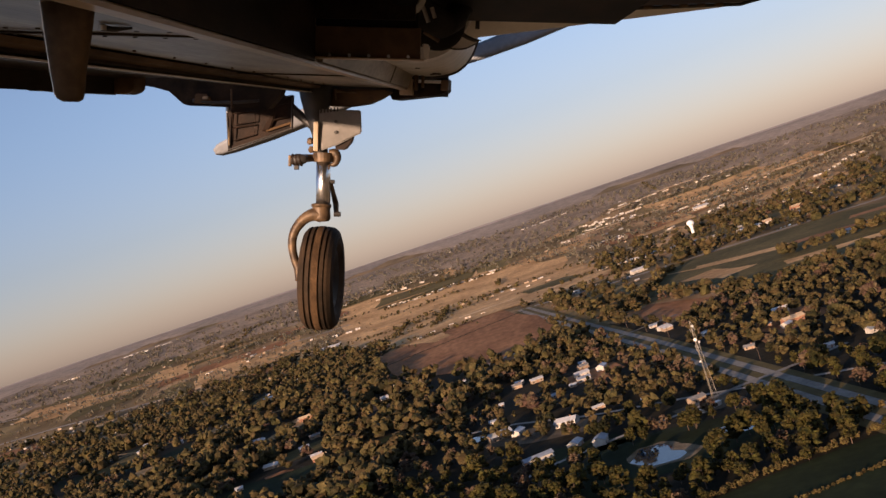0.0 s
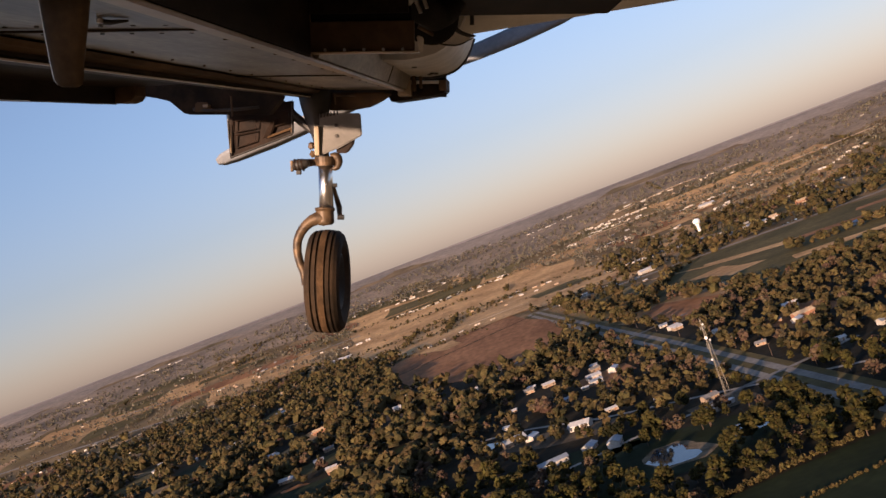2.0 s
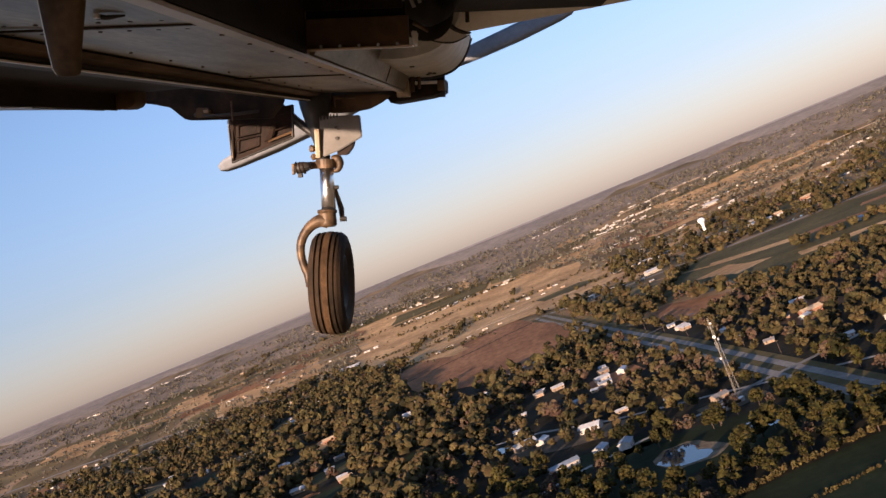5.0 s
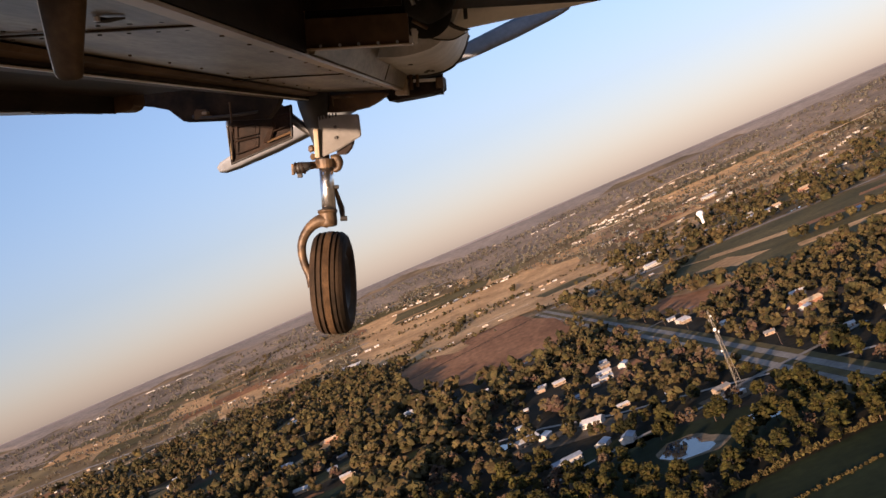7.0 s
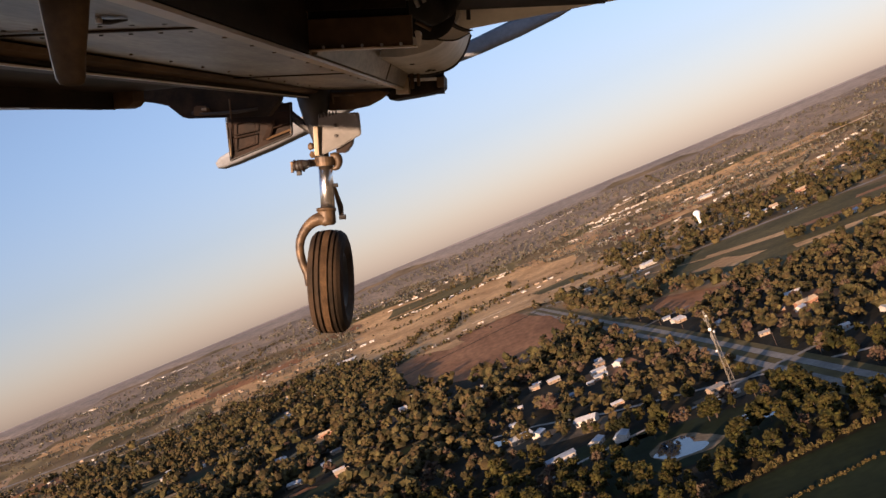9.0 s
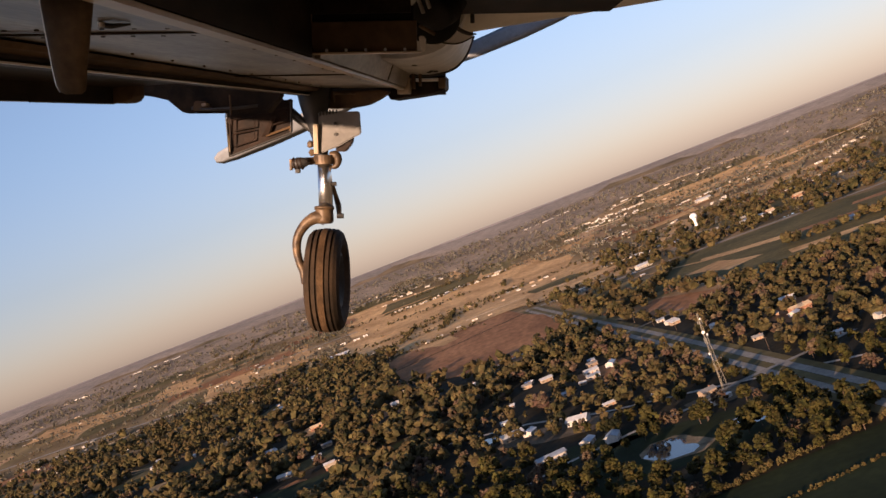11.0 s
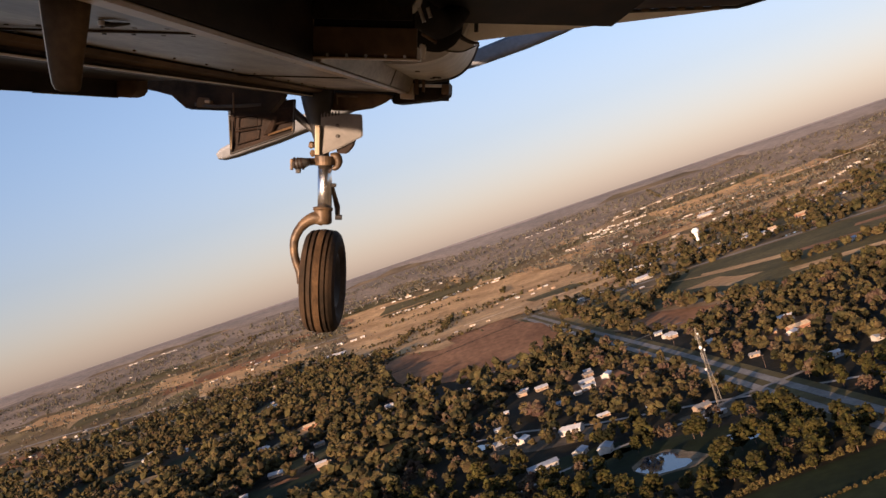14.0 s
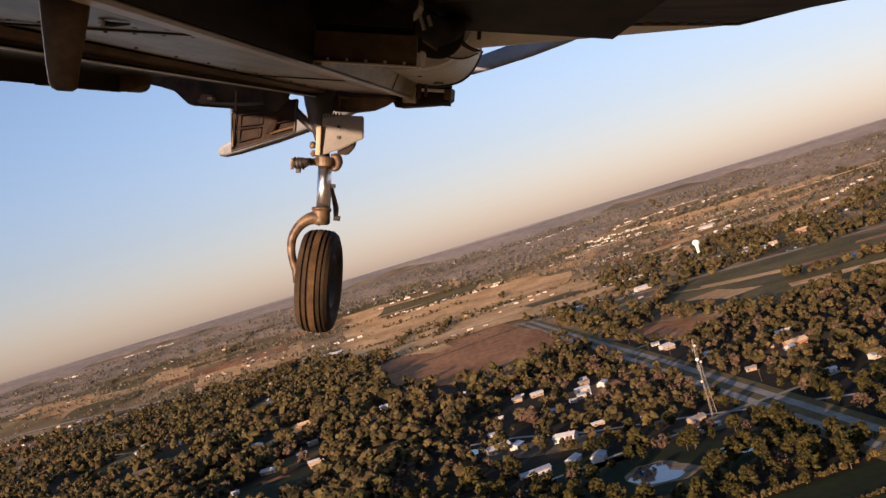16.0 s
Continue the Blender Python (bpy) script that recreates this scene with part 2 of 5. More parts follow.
# dark sheet laid on the rail's side face to paint its shade
part("keel_shade_sheet", extrude_y([(-0.3275, 0.1108), (-0.323, 0.1108), (-0.3245, 0.25), (-0.3275, 0.25)], -0.6, 1.878), SHADE_AND_SEAM, aircraft, "dark sheet on the keel rail standing in for shade")
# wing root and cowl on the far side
# the dark of the shaded underside is in the paint here
part("wing_root", extrude_y([(-1.75, 0.074), (-1.434, 0.064), (-1.114, 0.054), (-1.075, 0.049), (-1.068, 0.095), (-0.745, 0.112), (-0.745, 0.30), (-1.75, 0.30)], -0.6, 2.96), SHADE_AND_SEAM, aircraft, "wing root fairing, its shade put into dark paint", )
part("root_cap", extrude_y([(-1.071, 0.049), (-1.040, 0.0495), (-1.022, 0.056), (-1.012, 0.068), (-1.012, 0.2), (-1.071, 0.2)], 2.90, 3.0, 0.003), PRIMER, aircraft, "brown end cap of the fairing")
part("lower_cowl", extrude_y([(-1.50, 0.125), (-1.32, 0.102), (-1.262, 0.090), (-1.214, 0.0826), (-1.162, 0.070), (-1.138, 0.0494), (-1.111, 0.0268), (-1.09, 0.021), (-0.80, 0.018), (-0.762, 0.062), (-0.752, 0.082), (-0.752, 0.35), (-1.50, 0.35)], 3.70, 3.78), SHADE_AND_SEAM, aircraft, "lower engine cowl, its shade put into dark paint")
part("cowl_vent", block(-1.030, -1.010, 3.66, 3.70, 0.046, 0.056, 0.003), PAINT, aircraft, "small pale vent")
part("cowl_bracket", plate([(-1.066, 3.67, 0.030), (-0.995, 3.67, 0.028), (-0.993, 3.67, 0.040), (-1.012, 3.67, 0.046), (-1.012, 3.67, 0.064), (-1.058, 3.67, 0.066)], 0.012), PRIMER, aircraft, "brown angle bracket under the cowl")
part("cowl_pipe", tube([(-1.07, 3.68, 0.040), (-1.00, 3.67, 0.034), (-0.90, 3.67, 0.038), (-0.83, 3.69, 0.046)], [0.006, 0.006, 0.006, 0.005], 8), BLACK, aircraft, "thin black pipe along the cowl")
part("cowl_rod", tube([(-0.925, 3.66, 0.085), (-0.923, 3.66, 0.012)], [0.0035, 0.0035], 8), PRIMER, aircraft, "thin upright rod")
# lighter than the fairing to paint the sun on its lower lip
part("root_lip", extrude_y([(-1.75, 0.0705), (-1.434, 0.0605), (-1.114, 0.0505), (-1.076, 0.0465), (-1.076, 0.0505), (-1.75, 0.0745)], 2.48, 2.93), BELLY, aircraft, "lip along the wing root fairing, painted lighter as sunlit")
part("lip_seam", block(-1.122, -1.117, 2.47, 2.935, 0.0480, 0.0525), BLACK, aircraft, "dark joint in the lip")
part("hinge_pin", tube([(-1.02, 3.98, 0.10), (-1.02, 3.98, 0.0)], [0.004, 0.004], 8), ALLOY, aircraft)
def loft(sections, sides=20):
    """A hull through rounded sections: rows of y, centre x, half width, bottom z, top z."""
    bm = bmesh.new()
    rings = []
    for y, cx, hw, z0, z1 in sections:
        ring = []
        for a in np.linspace(0, 2 * math.pi, sides, endpoint=False):
            c, s = math.cos(a), math.sin(a)
            k = (abs(c) ** 3 + abs(s) ** 3) ** (-1 / 3)
            ring.append(bm.verts.new((cx + hw * k * c, y, (z0 + z1) / 2 + (z1 - z0) / 2 * k * s)))
        rings.append(ring)
    for a, b in zip(rings, rings[1:]):
        for i in range(sides):
            bm.faces.new((a[i], a[(i + 1) % sides], b[(i + 1) % sides], b[i]))
    bm.faces.new(rings[0])
    bm.faces.new(rings[-1][::-1])
    return bm


def wing(x0, x1, y0, chord0, y1, chord1, z0, z1, thick):
    """A tapered wing or tail panel from root to tip."""
    bm = bmesh.new()
    rings = []
    for x, y, c, z in ((x0, y0, chord0, z0), (x0 + (x1 - x0) * 0.97, y0 + (y1 - y0) * 0.97, chord0 + (chord1 - chord0) * 0.97, z0 + (z1 - z0) * 0.97), (x1, y1 + chord1 * 0.1, chord1 * 0.7, z1)):
        t = thick * c
        rings.append([bm.verts.new((x, y + u * c, z + v * t)) for u, v in ((0, 0), (0.3, 0.4), (0.7, 0.6), (0.95, 0.35), (1, 0.05), (0.95, -0.2), (0.7, -0.35), (0.3, -0.15))])
    for a, b in zip(rings, rings[1:]):
        for i in range(8):
            bm.faces.new((a[i], a[(i + 1) % 8], b[(i + 1) % 8], b[i]))
    bm.faces.new(rings[0])
    bm.faces.new(rings[-1][::-1])
    return bm


hull = part("fuselage", loft([(-5.6, -0.5, 0.10, 0.70, 0.95), (-4.0, -0.5, 0.30, 0.55, 1.15), (-2.0, -0.5, 0.52, 0.36, 1.45), (-0.7, -0.5, 0.60, 0.31, 1.60), (1.6, -0.5, 0.62, 0.31, 1.60), (2.6, -0.48, 0.60, 0.32, 1.15), (4.2, -0.46, 0.50, 0.34, 1.0), (4.85, -0.425, 0.22, 0.36, 0.75)]), PAINT, aircraft, "cream fuselage above the belly", True)
part("wing", wing(-1.05, -5.6, -0.5, 1.85, 0.0, 1.1, 0.24, 0.62, 0.12), PAINT, aircraft, "cream wing", True)
part("wing", wing(0.15, 4.7, -0.5, 1.85, 0.0, 1.1, 0.40, 0.80, 0.12), PAINT, aircraft, "cream wing", True)
part("tailplane", wing(-0.55, -2.3, -5.5, 0.9, -5.4, 0.55, 0.86, 0.88, 0.10), PAINT, aircraft)
part("tailplane", wing(-0.45, 1.3, -5.5, 0.9, -5.4, 0.55, 0.86, 0.88, 0.10), PAINT, aircraft)
part("fin", extrude_y([(-0.53, 0.9), (-0.47, 0.9), (-0.485, 2.2), (-0.515, 2.2)], -5.7, -4.9, 0.01), PAINT, aircraft)
# blade aerial near the lens
bm = bmesh.new()
_rows = [(0.118, -0.397, -0.347, 0.0085), (0.09, -0.394, -0.351, 0.008), (0.05, -0.389, -0.358, 0.0065), (0.034, -0.3865, -0.3595, 0.0055), (0.029, -0.384, -0.361, 0.0045), (0.0265, -0.379, -0.365, 0.003)]
_rings = []
for z, xa, xb, th in _rows:
    _rings.append([bm.verts.new(((xa + xb) / 2 + (xb - xa) / 2 * math.copysign(abs(math.cos(a)) ** 0.8, math.cos(a)), 0.90 + th * math.sin(a) + 0.02 * (0.118 - z), z)) for a in np.linspace(0, 2 * math.pi, 20, endpoint=False)])
for a, b in zip(_rings, _rings[1:]):
    for i in range(20):
        bm.faces.new((a[i], a[(i + 1) % 20], b[(i + 1) % 20], b[i]))
bm.faces.new(_rings[-1])
bm.faces.new(_rings[0][::-1])
part("blade_aerial", bm, PAINT_DIRT_SHADE, aircraft, "stained blade aerial under the belly, darkened brown by painted shade", True)
# bright strip that imitates sunlight on the rounded left edge
part("aerial_glint", tube([(xa + 0.0012, 0.90 + 0.02 * (0.118 - z), z) for z, xa, xb, th in _rows[:5]], [0.0024, 0.0024, 0.0022, 0.002, 0.0014], 8), ALLOY, aircraft, "bright strip painted as the sunlit edge of the aerial")
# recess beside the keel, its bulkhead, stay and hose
# roof and upper panel carry the recess's shade as colour
part("recess_roof", block(-0.328, 0.30, -0.6, 2.6, 0.252, 0.262), SHADE_AND_SEAM, aircraft, "recess roof painted dark for shade")
part("bulkhead", block(-0.328, -0.134, 1.90, 1.912, 0.119, 0.176, 0.002), PRIMER, aircraft, "primer-brown bulkhead plate")
part("upper_panel", block(-0.328, -0.142, 1.87, 1.88, 0.187, 0.252, 0.002), SHADE_AND_SEAM, aircraft, "panel over the bulkhead painted dark for shade")
part("panel_gap", block(-0.328, -0.140, 1.916, 1.926, 0.119, 0.255), HOSE, aircraft, "black gap between the panels")
for i in range(5):
    part("rivet", knob(-0.30 + 0.036 * i, 1.899, 0.124, 0.003, "y", 0.004), ALLOY, aircraft)
part("bulkhead_lip", block(-0.330, -0.126, 1.880, 1.912, 0.1165, 0.1195, 0.001), PAINT, aircraft, "bright bulkhead lip")
part("bulkhead_pin", plate([(-0.1343, 1.95, 0.1530), (-0.1194, 1.95, 0.1494), (-0.1225, 1.95, 0.1200), (-0.1290, 1.95, 0.1230)], 0.008), PALE, aircraft, "white tapered bracket end")
part("hose", tube([(-0.19, 1.70, 0.275), (-0.168, 1.86, 0.240), (-0.140, 2.0, 0.214), (-0.108, 2.13, 0.204), (-0.085, 2.2, 0.222), (-0.07, 2.36, 0.262)], [0.022, 0.027, 0.030, 0.030, 0.028, 0.024], 16), HOSE, aircraft, "black exhaust hose", True)
part("shroud", tube(*smooth_path([(-0.185, 2.25, 0.285), (-0.168, 2.28, 0.232), (-0.140, 2.30, 0.200), (-0.112, 2.32, 0.192), (-0.092, 2.34, 0.215), (-0.085, 2.36, 0.275)], [0.026, 0.036, 0.038, 0.030, 0.028, 0.024]), 16), HOSE, aircraft, "soot-black exhaust shroud", True)
part("shroud_band", tube([(-0.150, 2.25, 0.196), (-0.118, 2.262, 0.178)], [0.0045, 0.0045], 8), BRONZE, aircraft, "worn clamp band")
part("gusset", plate([(-0.1155, 2.10, 0.2147), (-0.0938, 2.10, 0.2145), (-0.1007, 2.10, 0.1989), (-0.1122, 2.10, 0.2035)], 0.006), PAINT, aircraft, "small cream gusset")
for xa, za, xb, zb in ((-0.1244, 0.2035, -0.1148, 0.1784), (-0.1097, 0.2033, -0.1039, 0.186)):
    part("control_rod", tube([(xa, 1.80, za), (xb, 1.80, zb)], [0.0035, 0.0035], 8), ALLOY, aircraft, "thin bright control rod")
part("hose_clamp", tube([(-0.162, 1.89, 0.234), (-0.156, 1.92, 0.229)], [0.030, 0.030], 14), ALLOY, aircraft, "bright clamp")
# rounded gear bay fairing to the right of the keel
_arc = [(-0.289, 0.163), (-0.233, 0.162), (-0.177, 0.171), (-0.143, 0.182), (-0.116, 0.199), (-0.090, 0.228), (-0.0705, 0.265), (-0.060, 0.296), (-0.0535, 0.311)]
_arc = [(p.x, p.z) for p in smooth_path([(x, 0, z) for x, z in _arc], [0] * len(_arc), 4)[0]]
_back = [(-0.087, 0.321), (-0.116, 0.341), (-0.147, 0.378), (-0.150, 0.42)]
part("bay_fairing", extrude_y([(-0.31, 0.163), *_arc, *_back, (-0.31, 0.42)], 2.90, 4.08), FAIRING, aircraft, "pale grey rounded bay fairing")
part("fairing_seal", tube(*smooth_path([(-0.345, 4.085, 0.176), (-0.315, 4.085, 0.163), *[(x, 4.085, z - 0.002) for x, z in _arc]], [0.0065] * (len(_arc) + 2), 1), 8), BLACK, aircraft, "black seal round the fairing", True)
part("fairing_flap", plate([(-0.0406, 2.86, 0.2148), (-0.0766, 2.86, 0.1998), (-0.1079, 2.86, 0.1986), (-0.1392, 2.86, 0.2050), (-0.1595, 2.86, 0.2159), (-0.1467, 2.86, 0.2465), (-0.1154, 2.86, 0.2615), (-0.0952, 2.86, 0.2460), (-0.0765, 2.86, 0.2320), (-0.0531, 2.86, 0.2226)], 0.012), PALE, aircraft, "pale folded flap of the fairing")
part("flap_edge", tube(*smooth_path([(-0.0390, 2.855, 0.2160), (-0.0766, 2.855, 0.1990), (-0.1079, 2.855, 0.1978), (-0.1392, 2.855, 0.2042), (-0.1595, 2.855, 0.2150)], [0.0012, 0.0022, 0.0024, 0.0022, 0.0016]), 8), BLACK, aircraft, "dark edge of the flap", True)
part("fairing_lip", tube(*smooth_path([(-0.1154, 2.85, 0.2640), (-0.0952, 2.85, 0.2480), (-0.0765, 2.85, 0.2330), (-0.0531, 2.85, 0.2235), (-0.0320, 2.85, 0.2215)], [0.009, 0.0075, 0.006, 0.005, 0.0015]), 10), BLACK, aircraft, "black curled rubber lip", True)
for x, y in ((-0.235, 3.3), (-0.205, 3.78), (-0.19, 3.80), (-0.218, 3.85)):
    part("fairing_screw", knob(x, y, 0.162, 0.008, "z", 0.006), BLACK, aircraft)
part("keel_side", extrude_y([(-0.327, 0.112), (-0.318, 0.112), (-0.29, 0.19), (-0.327, 0.19)], 1.93, 4.0), BELLY, aircraft, "grey sloping keel side")
part("rail_end", block(-0.352, -0.300, 4.0, 4.06, 0.085, 0.150, 0.006), PAINT, aircraft, "cream rail end fitting")
part("rail_bracket", block(-0.296, -0.282, 4.0, 4.05, 0.105, 0.170, 0.003), PRIMER, aircraft)
part("rail_bracket", block(-0.268, -0.258, 4.0, 4.05, 0.115, 0.170, 0.003), PRIMER, aircraft)
part("chin_lip", extrude_y([(-0.403, 0.090), (-0.389, 0.066), (-0.294, 0.078), (-0.222, 0.088), (-0.180, 0.100), (-0.168, 0.112), (-0.168, 0.160), (-0.246, 0.152), (-0.345, 0.158), (-0.395, 0.095)], 4.12, 4.50, 0.005), SHADE_AND_SEAM, aircraft, "lower cowl lip ahead of the keel")
part("chin_top", block(-0.315, -0.190, 4.105, 4.125, 0.136, 0.149, 0.004), PALE, aircraft, "pale upper edge of the cowl lip")
part("chin_cap", block(-0.196, -0.165, 4.10, 4.13, 0.108, 0.150, 0.006), PRIMER, aircraft, "brown end cap of the cowl lip")
# trailing edge of the far wing with its hinge
_wing = []
bm = bmesh.new()
for x, zlo, zhi in ((-0.105, 0.238, 0.300), (0.20, 0.283, 0.319), (0.56, 0.336, 0.342), (0.75, 0.366, 0.370), (1.7, 0.680, 0.686)):
    _wing.append([bm.verts.new((x, y, z)) for y, z in ((3.02, zhi), (3.025, zhi * 0.7 + zlo * 0.3), (3.05, zlo + 0.003), (3.10, zlo), (3.30, zlo + 0.02), (3.30, zhi + 0.05))])
for wa, wb in zip(_wing, _wing[1:]):
    for i in range(6):
        bm.faces.new((wa[i], wb[i], wb[(i + 1) % 6], wa[(i + 1) % 6]))
bm.faces.new(_wing[0])
bm.faces.new(_wing[-1][::-1])
part("wing_edge", bm, PALE, aircraft, "pale grey wing edge", True)
bm = bmesh.new()
_skin = [[bm.verts.new((x, y, z)) for y, z in ((1.2, za), (3.015, zb))] for x, za, zb in ((-0.11, 0.204, 0.308), (0.70, 0.261, 0.359), (1.7, 0.560, 0.672))]
for a, b in zip(_skin, _skin[1:]):
    bm.faces.new((a[0], b[0], b[1], a[1]))
bmesh.ops.solidify(bm, geom=bm.faces[:], thickness=-0.012)
part("wing_skin", bm, PRIMER, aircraft, "brown-stained wing skin")
part("piano_hinge", tube([(-0.10, 3.012, 0.304), (0.70, 3.012, 0.353), (1.7, 3.012, 0.668)], [0.005, 0.005, 0.005], 8), BLACK, aircraft, "dark piano hinge")
for i in range(15):
    x = -0.06 + 0.05 * i
    part("hinge_knuckle", knob(x, 3.008, 0.3085 + 0.0615 * (x + 0.06), 0.0058, "x", 0.024), BRONZE, aircraft)
part("wing_stub", tube([(-0.044, 2.95, 0.300), (-0.044, 2.95, 0.260)], [0.006, 0.006], 8), BLACK, aircraft, "black peg")

# nose gear
gear = part("gear_leg", tube([(-0.690, 4.06, 0.16), (-0.686, 4.06, 0.06), (-0.684, 4.06, 0.0), (-0.668, 4.05, -0.08), (-0.660, 4.04, -0.175)], [0.078, 0.062, 0.046, 0.031, 0.027]), BLACK, aircraft, "dark upper leg of the nose gear", True)
part("piston", tube([(-0.650, 4.035, -0.15), (-0.645, 4.01, -0.38)], [0.0285, 0.0285], 24), CHROME, gear, "bright chromed piston", True)
part("steering_collar", tube([(-0.650, 4.035, -0.150), (-0.649, 4.032, -0.185)], [0.042, 0.040], 20), BRONZE, gear, "worn steering collar")
part("steering_arm", tube([(-0.66, 4.03, -0.168), (-0.72, 4.02, -0.172), (-0.765, 4.01, -0.180)], [0.013, 0.016, 0.020], 10), BRONZE, gear)
part("steering_roller", tube([(-0.706, 3.99, -0.170), (-0.716, 3.99, -0.173), (-0.728, 3.99, -0.175), (-0.744, 3.99, -0.178), (-0.760, 3.99, -0.180), (-0.770, 3.99, -0.181)], [0.011, 0.017, 0.021, 0.0235, 0.022, 0.015], 16), BLACK, gear, "dark ribbed roller", True)
for dx in (-0.730, -0.744, -0.758):
    part("roller_rib", tube([(dx, 3.99, -0.178), (dx - 0.005, 3.99, -0.179)], [0.0248, 0.0248], 16), DOOR, gear)
part("roller_stop", block(-0.779, -0.768, 3.975, 3.995, -0.204, -0.160, 0.003), BRONZE, gear)
part("roller_foot", block(-0.757, -0.738, 3.975, 3.995, -0.216, -0.199, 0.003), BLACK, gear)
part("side_lug", tube(*smooth_path([(-0.625, 4.03, -0.150), (-0.602, 4.03, -0.148), (-0.594, 4.03, -0.168), (-0.602, 4.03, -0.190), (-0.620, 4.03, -0.196)], [0.015, 0.017, 0.016, 0.012, 0.008]), 12), BRONZE, gear, "", True)
part("leg_boss", tube([(-0.700, 4.04, -0.092), (-0.702, 4.04, -0.098), (-0.704, 4.04, -0.112), (-0.702, 4.04, -0.118)], [0.008, 0.014, 0.014, 0.008], 12), BRONZE, gear)
part("leg_nut", tube([(-0.694, 4.03, -0.126), (-0.697, 4.03, -0.138), (-0.694, 4.03, -0.150)], [0.010, 0.015, 0.009], 10), BRONZE, gear)
part("torque_link", tube([(-0.620, 4.03, -0.258), (-0.614, 4.05, -0.30), (-0.602, 4.06, -0.352), (-0.597, 4.04, -0.385)], [0.006, 0.009, 0.012, 0.010], 8), BRONZE, gear, "worn torque link")
part("link_pin", tube([(-0.62, 4.02, -0.262), (-0.602, 4.02, -0.262)], [0.008, 0.008], 8), BLACK, gear)
part("link_bolt", tube([(-0.600, 4.0, -0.388), (-0.574, 4.0, -0.388)], [0.010, 0.010], 8), BLACK, gear)
part("lower_collar", tube([(-0.652, 4.012, -0.349), (-0.652, 4.012, -0.3515), (-0.652, 4.010, -0.362), (-0.652, 4.010, -0.3645), (-0.652, 4.008, -0.368), (-0.651, 4.006, -0.400), (-0.650, 4.004, -0.412), (-0.650, 4.004, -0.417)], [0.031, 0.0395, 0.0395, 0.036, 0.035, 0.0365, 0.035, 0.028], 24), BRONZE, gear, "worn bronze-coloured collar", True)
_fork = [(-0.650, 4.000, -0.394), (-0.680, 3.995, -0.392), (-0.7137, 3.99, -0.4085), (-0.7414, 3.985, -0.4391), (-0.7582, 3.98, -0.4774), (-0.7610, 3.98, -0.5227), (-0.7513, 3.978, -0.5681), (-0.7363, 3.976, -0.6068), (-0.7260, 3.975, -0.6520)]
part("fork", tube(*smooth_path(_fork, [0.030, 0.026, 0.0215, 0.0190, 0.0178, 0.0168, 0.0162, 0.017, 0.021]), 18), BRONZE, gear, "one-sided curved fork, worn bronze paint", True)
part("axle", tube([(-0.735, 3.977, -0.642), (-0.600, 3.977, -0.642)], [0.016, 0.016], 14), RIM, gear)
WHEEL = pose(-0.641, 3.977, -0.642) @ Matrix.Diagonal((0.92, 1, 1, 1))
_tread = [(-0.056, 0.118), (-0.071, 0.142), (-0.0755, 0.165), (-0.069, 0.187), (-0.056, 0.1985)]
for gx in (-0.041, -0.018, 0.019, 0.040):
    r = 0.2058 - 1.9 * gx * gx
    _tread += [(gx - 0.0045, r + 0.0003), (gx - 0.003, r - 0.007), (gx + 0.003, r - 0.007), (gx + 0.0045, r + 0.0003)]
_tread += [(0.052, 0.2000), (0.066, 0.189), (0.0745, 0.166), (0.071, 0.142), (0.056, 0.118), (0.050, 0.100), (-0.050, 0.100)]
wheel = part("wheel", lathe([(-0.045, 0.024), (-0.052, 0.060), (-0.058, 0.098), (-0.055, 0.113), (0.055, 0.113), (0.058, 0.098), (0.036, 0.082), (0.026, 0.050), (0.034, 0.024)], WHEEL), RIM, gear, "cast rim, its shade put into the dark colour", True)
tyre = part("tyre", lathe(_tread, WHEEL, 72), RUBBER, gear, "black grooved tyre")
part("tread_band", lathe([(-0.0128, 0.2040), (-0.0125, 0.2062), (0.0, 0.2067), (0.0135, 0.2062), (0.0138, 0.2040)], WHEEL, 72), DUST, tyre, "middle rib worn dusty brown")
# doors, plate and stays of the gear bay
door = part("gear_door", plate([(-1.040, 4.040, 0.026), (-0.774, 4.060, 0.076), (-0.776, 4.045, -0.060), (-1.030, 4.022, -0.154)], 0.012), DOOR, aircraft, "brown-primed open gear door with pressed frames")
def door_strip(points, radius, mat, label=""):
    part("door_rib", tube([(x, 4.012 + 0.09 * (x + 1.03), z) for x, z in points], [radius] * len(points), 6), mat, door, label)


door_strip([(-1.031, 0.020), (-1.025, -0.148), (-0.779, -0.058), (-0.776, 0.066)], 0.0045, BLACK, "dark rolled rim")
door_strip([(-1.010, -0.006), (-0.920, 0.010), (-0.921, -0.034), (-1.008, -0.050), (-1.010, -0.006)], 0.003, DOOR)
door_strip([(-1.006, -0.062), (-0.922, -0.046), (-0.923, -0.086), (-1.005, -0.112), (-1.006, -0.062)], 0.003, DOOR)
door_strip([(-0.862, 0.028), (-0.790, 0.042), (-0.790, -0.012), (-0.866, -0.030)], 0.003, DOOR)
door_strip([(-0.878, -0.070), (-0.782, -0.036), (-0.782, -0.050)], 0.005, PRIMER)
part("door_gusset", plate([(-0.896, 4.016, -0.075), (-0.853, 4.020, 0.008), (-0.836, 4.022, 0.008), (-0.862, 4.022, -0.066)], 0.014), DOOR, door)
part("door_edge", tube([(-1.028, 4.018, -0.02), (-1.022, 4.012, -0.13)], [0.004, 0.004], 8), PAINT, door, "bright door edge")
part("drag_stay", tube([(-0.83, 4.09, 0.065), (-0.77, 4.07, 0.01), (-0.70, 4.05, -0.045)], [0.016, 0.018, 0.016], 10), BLACK, aircraft, "dark drag stay")
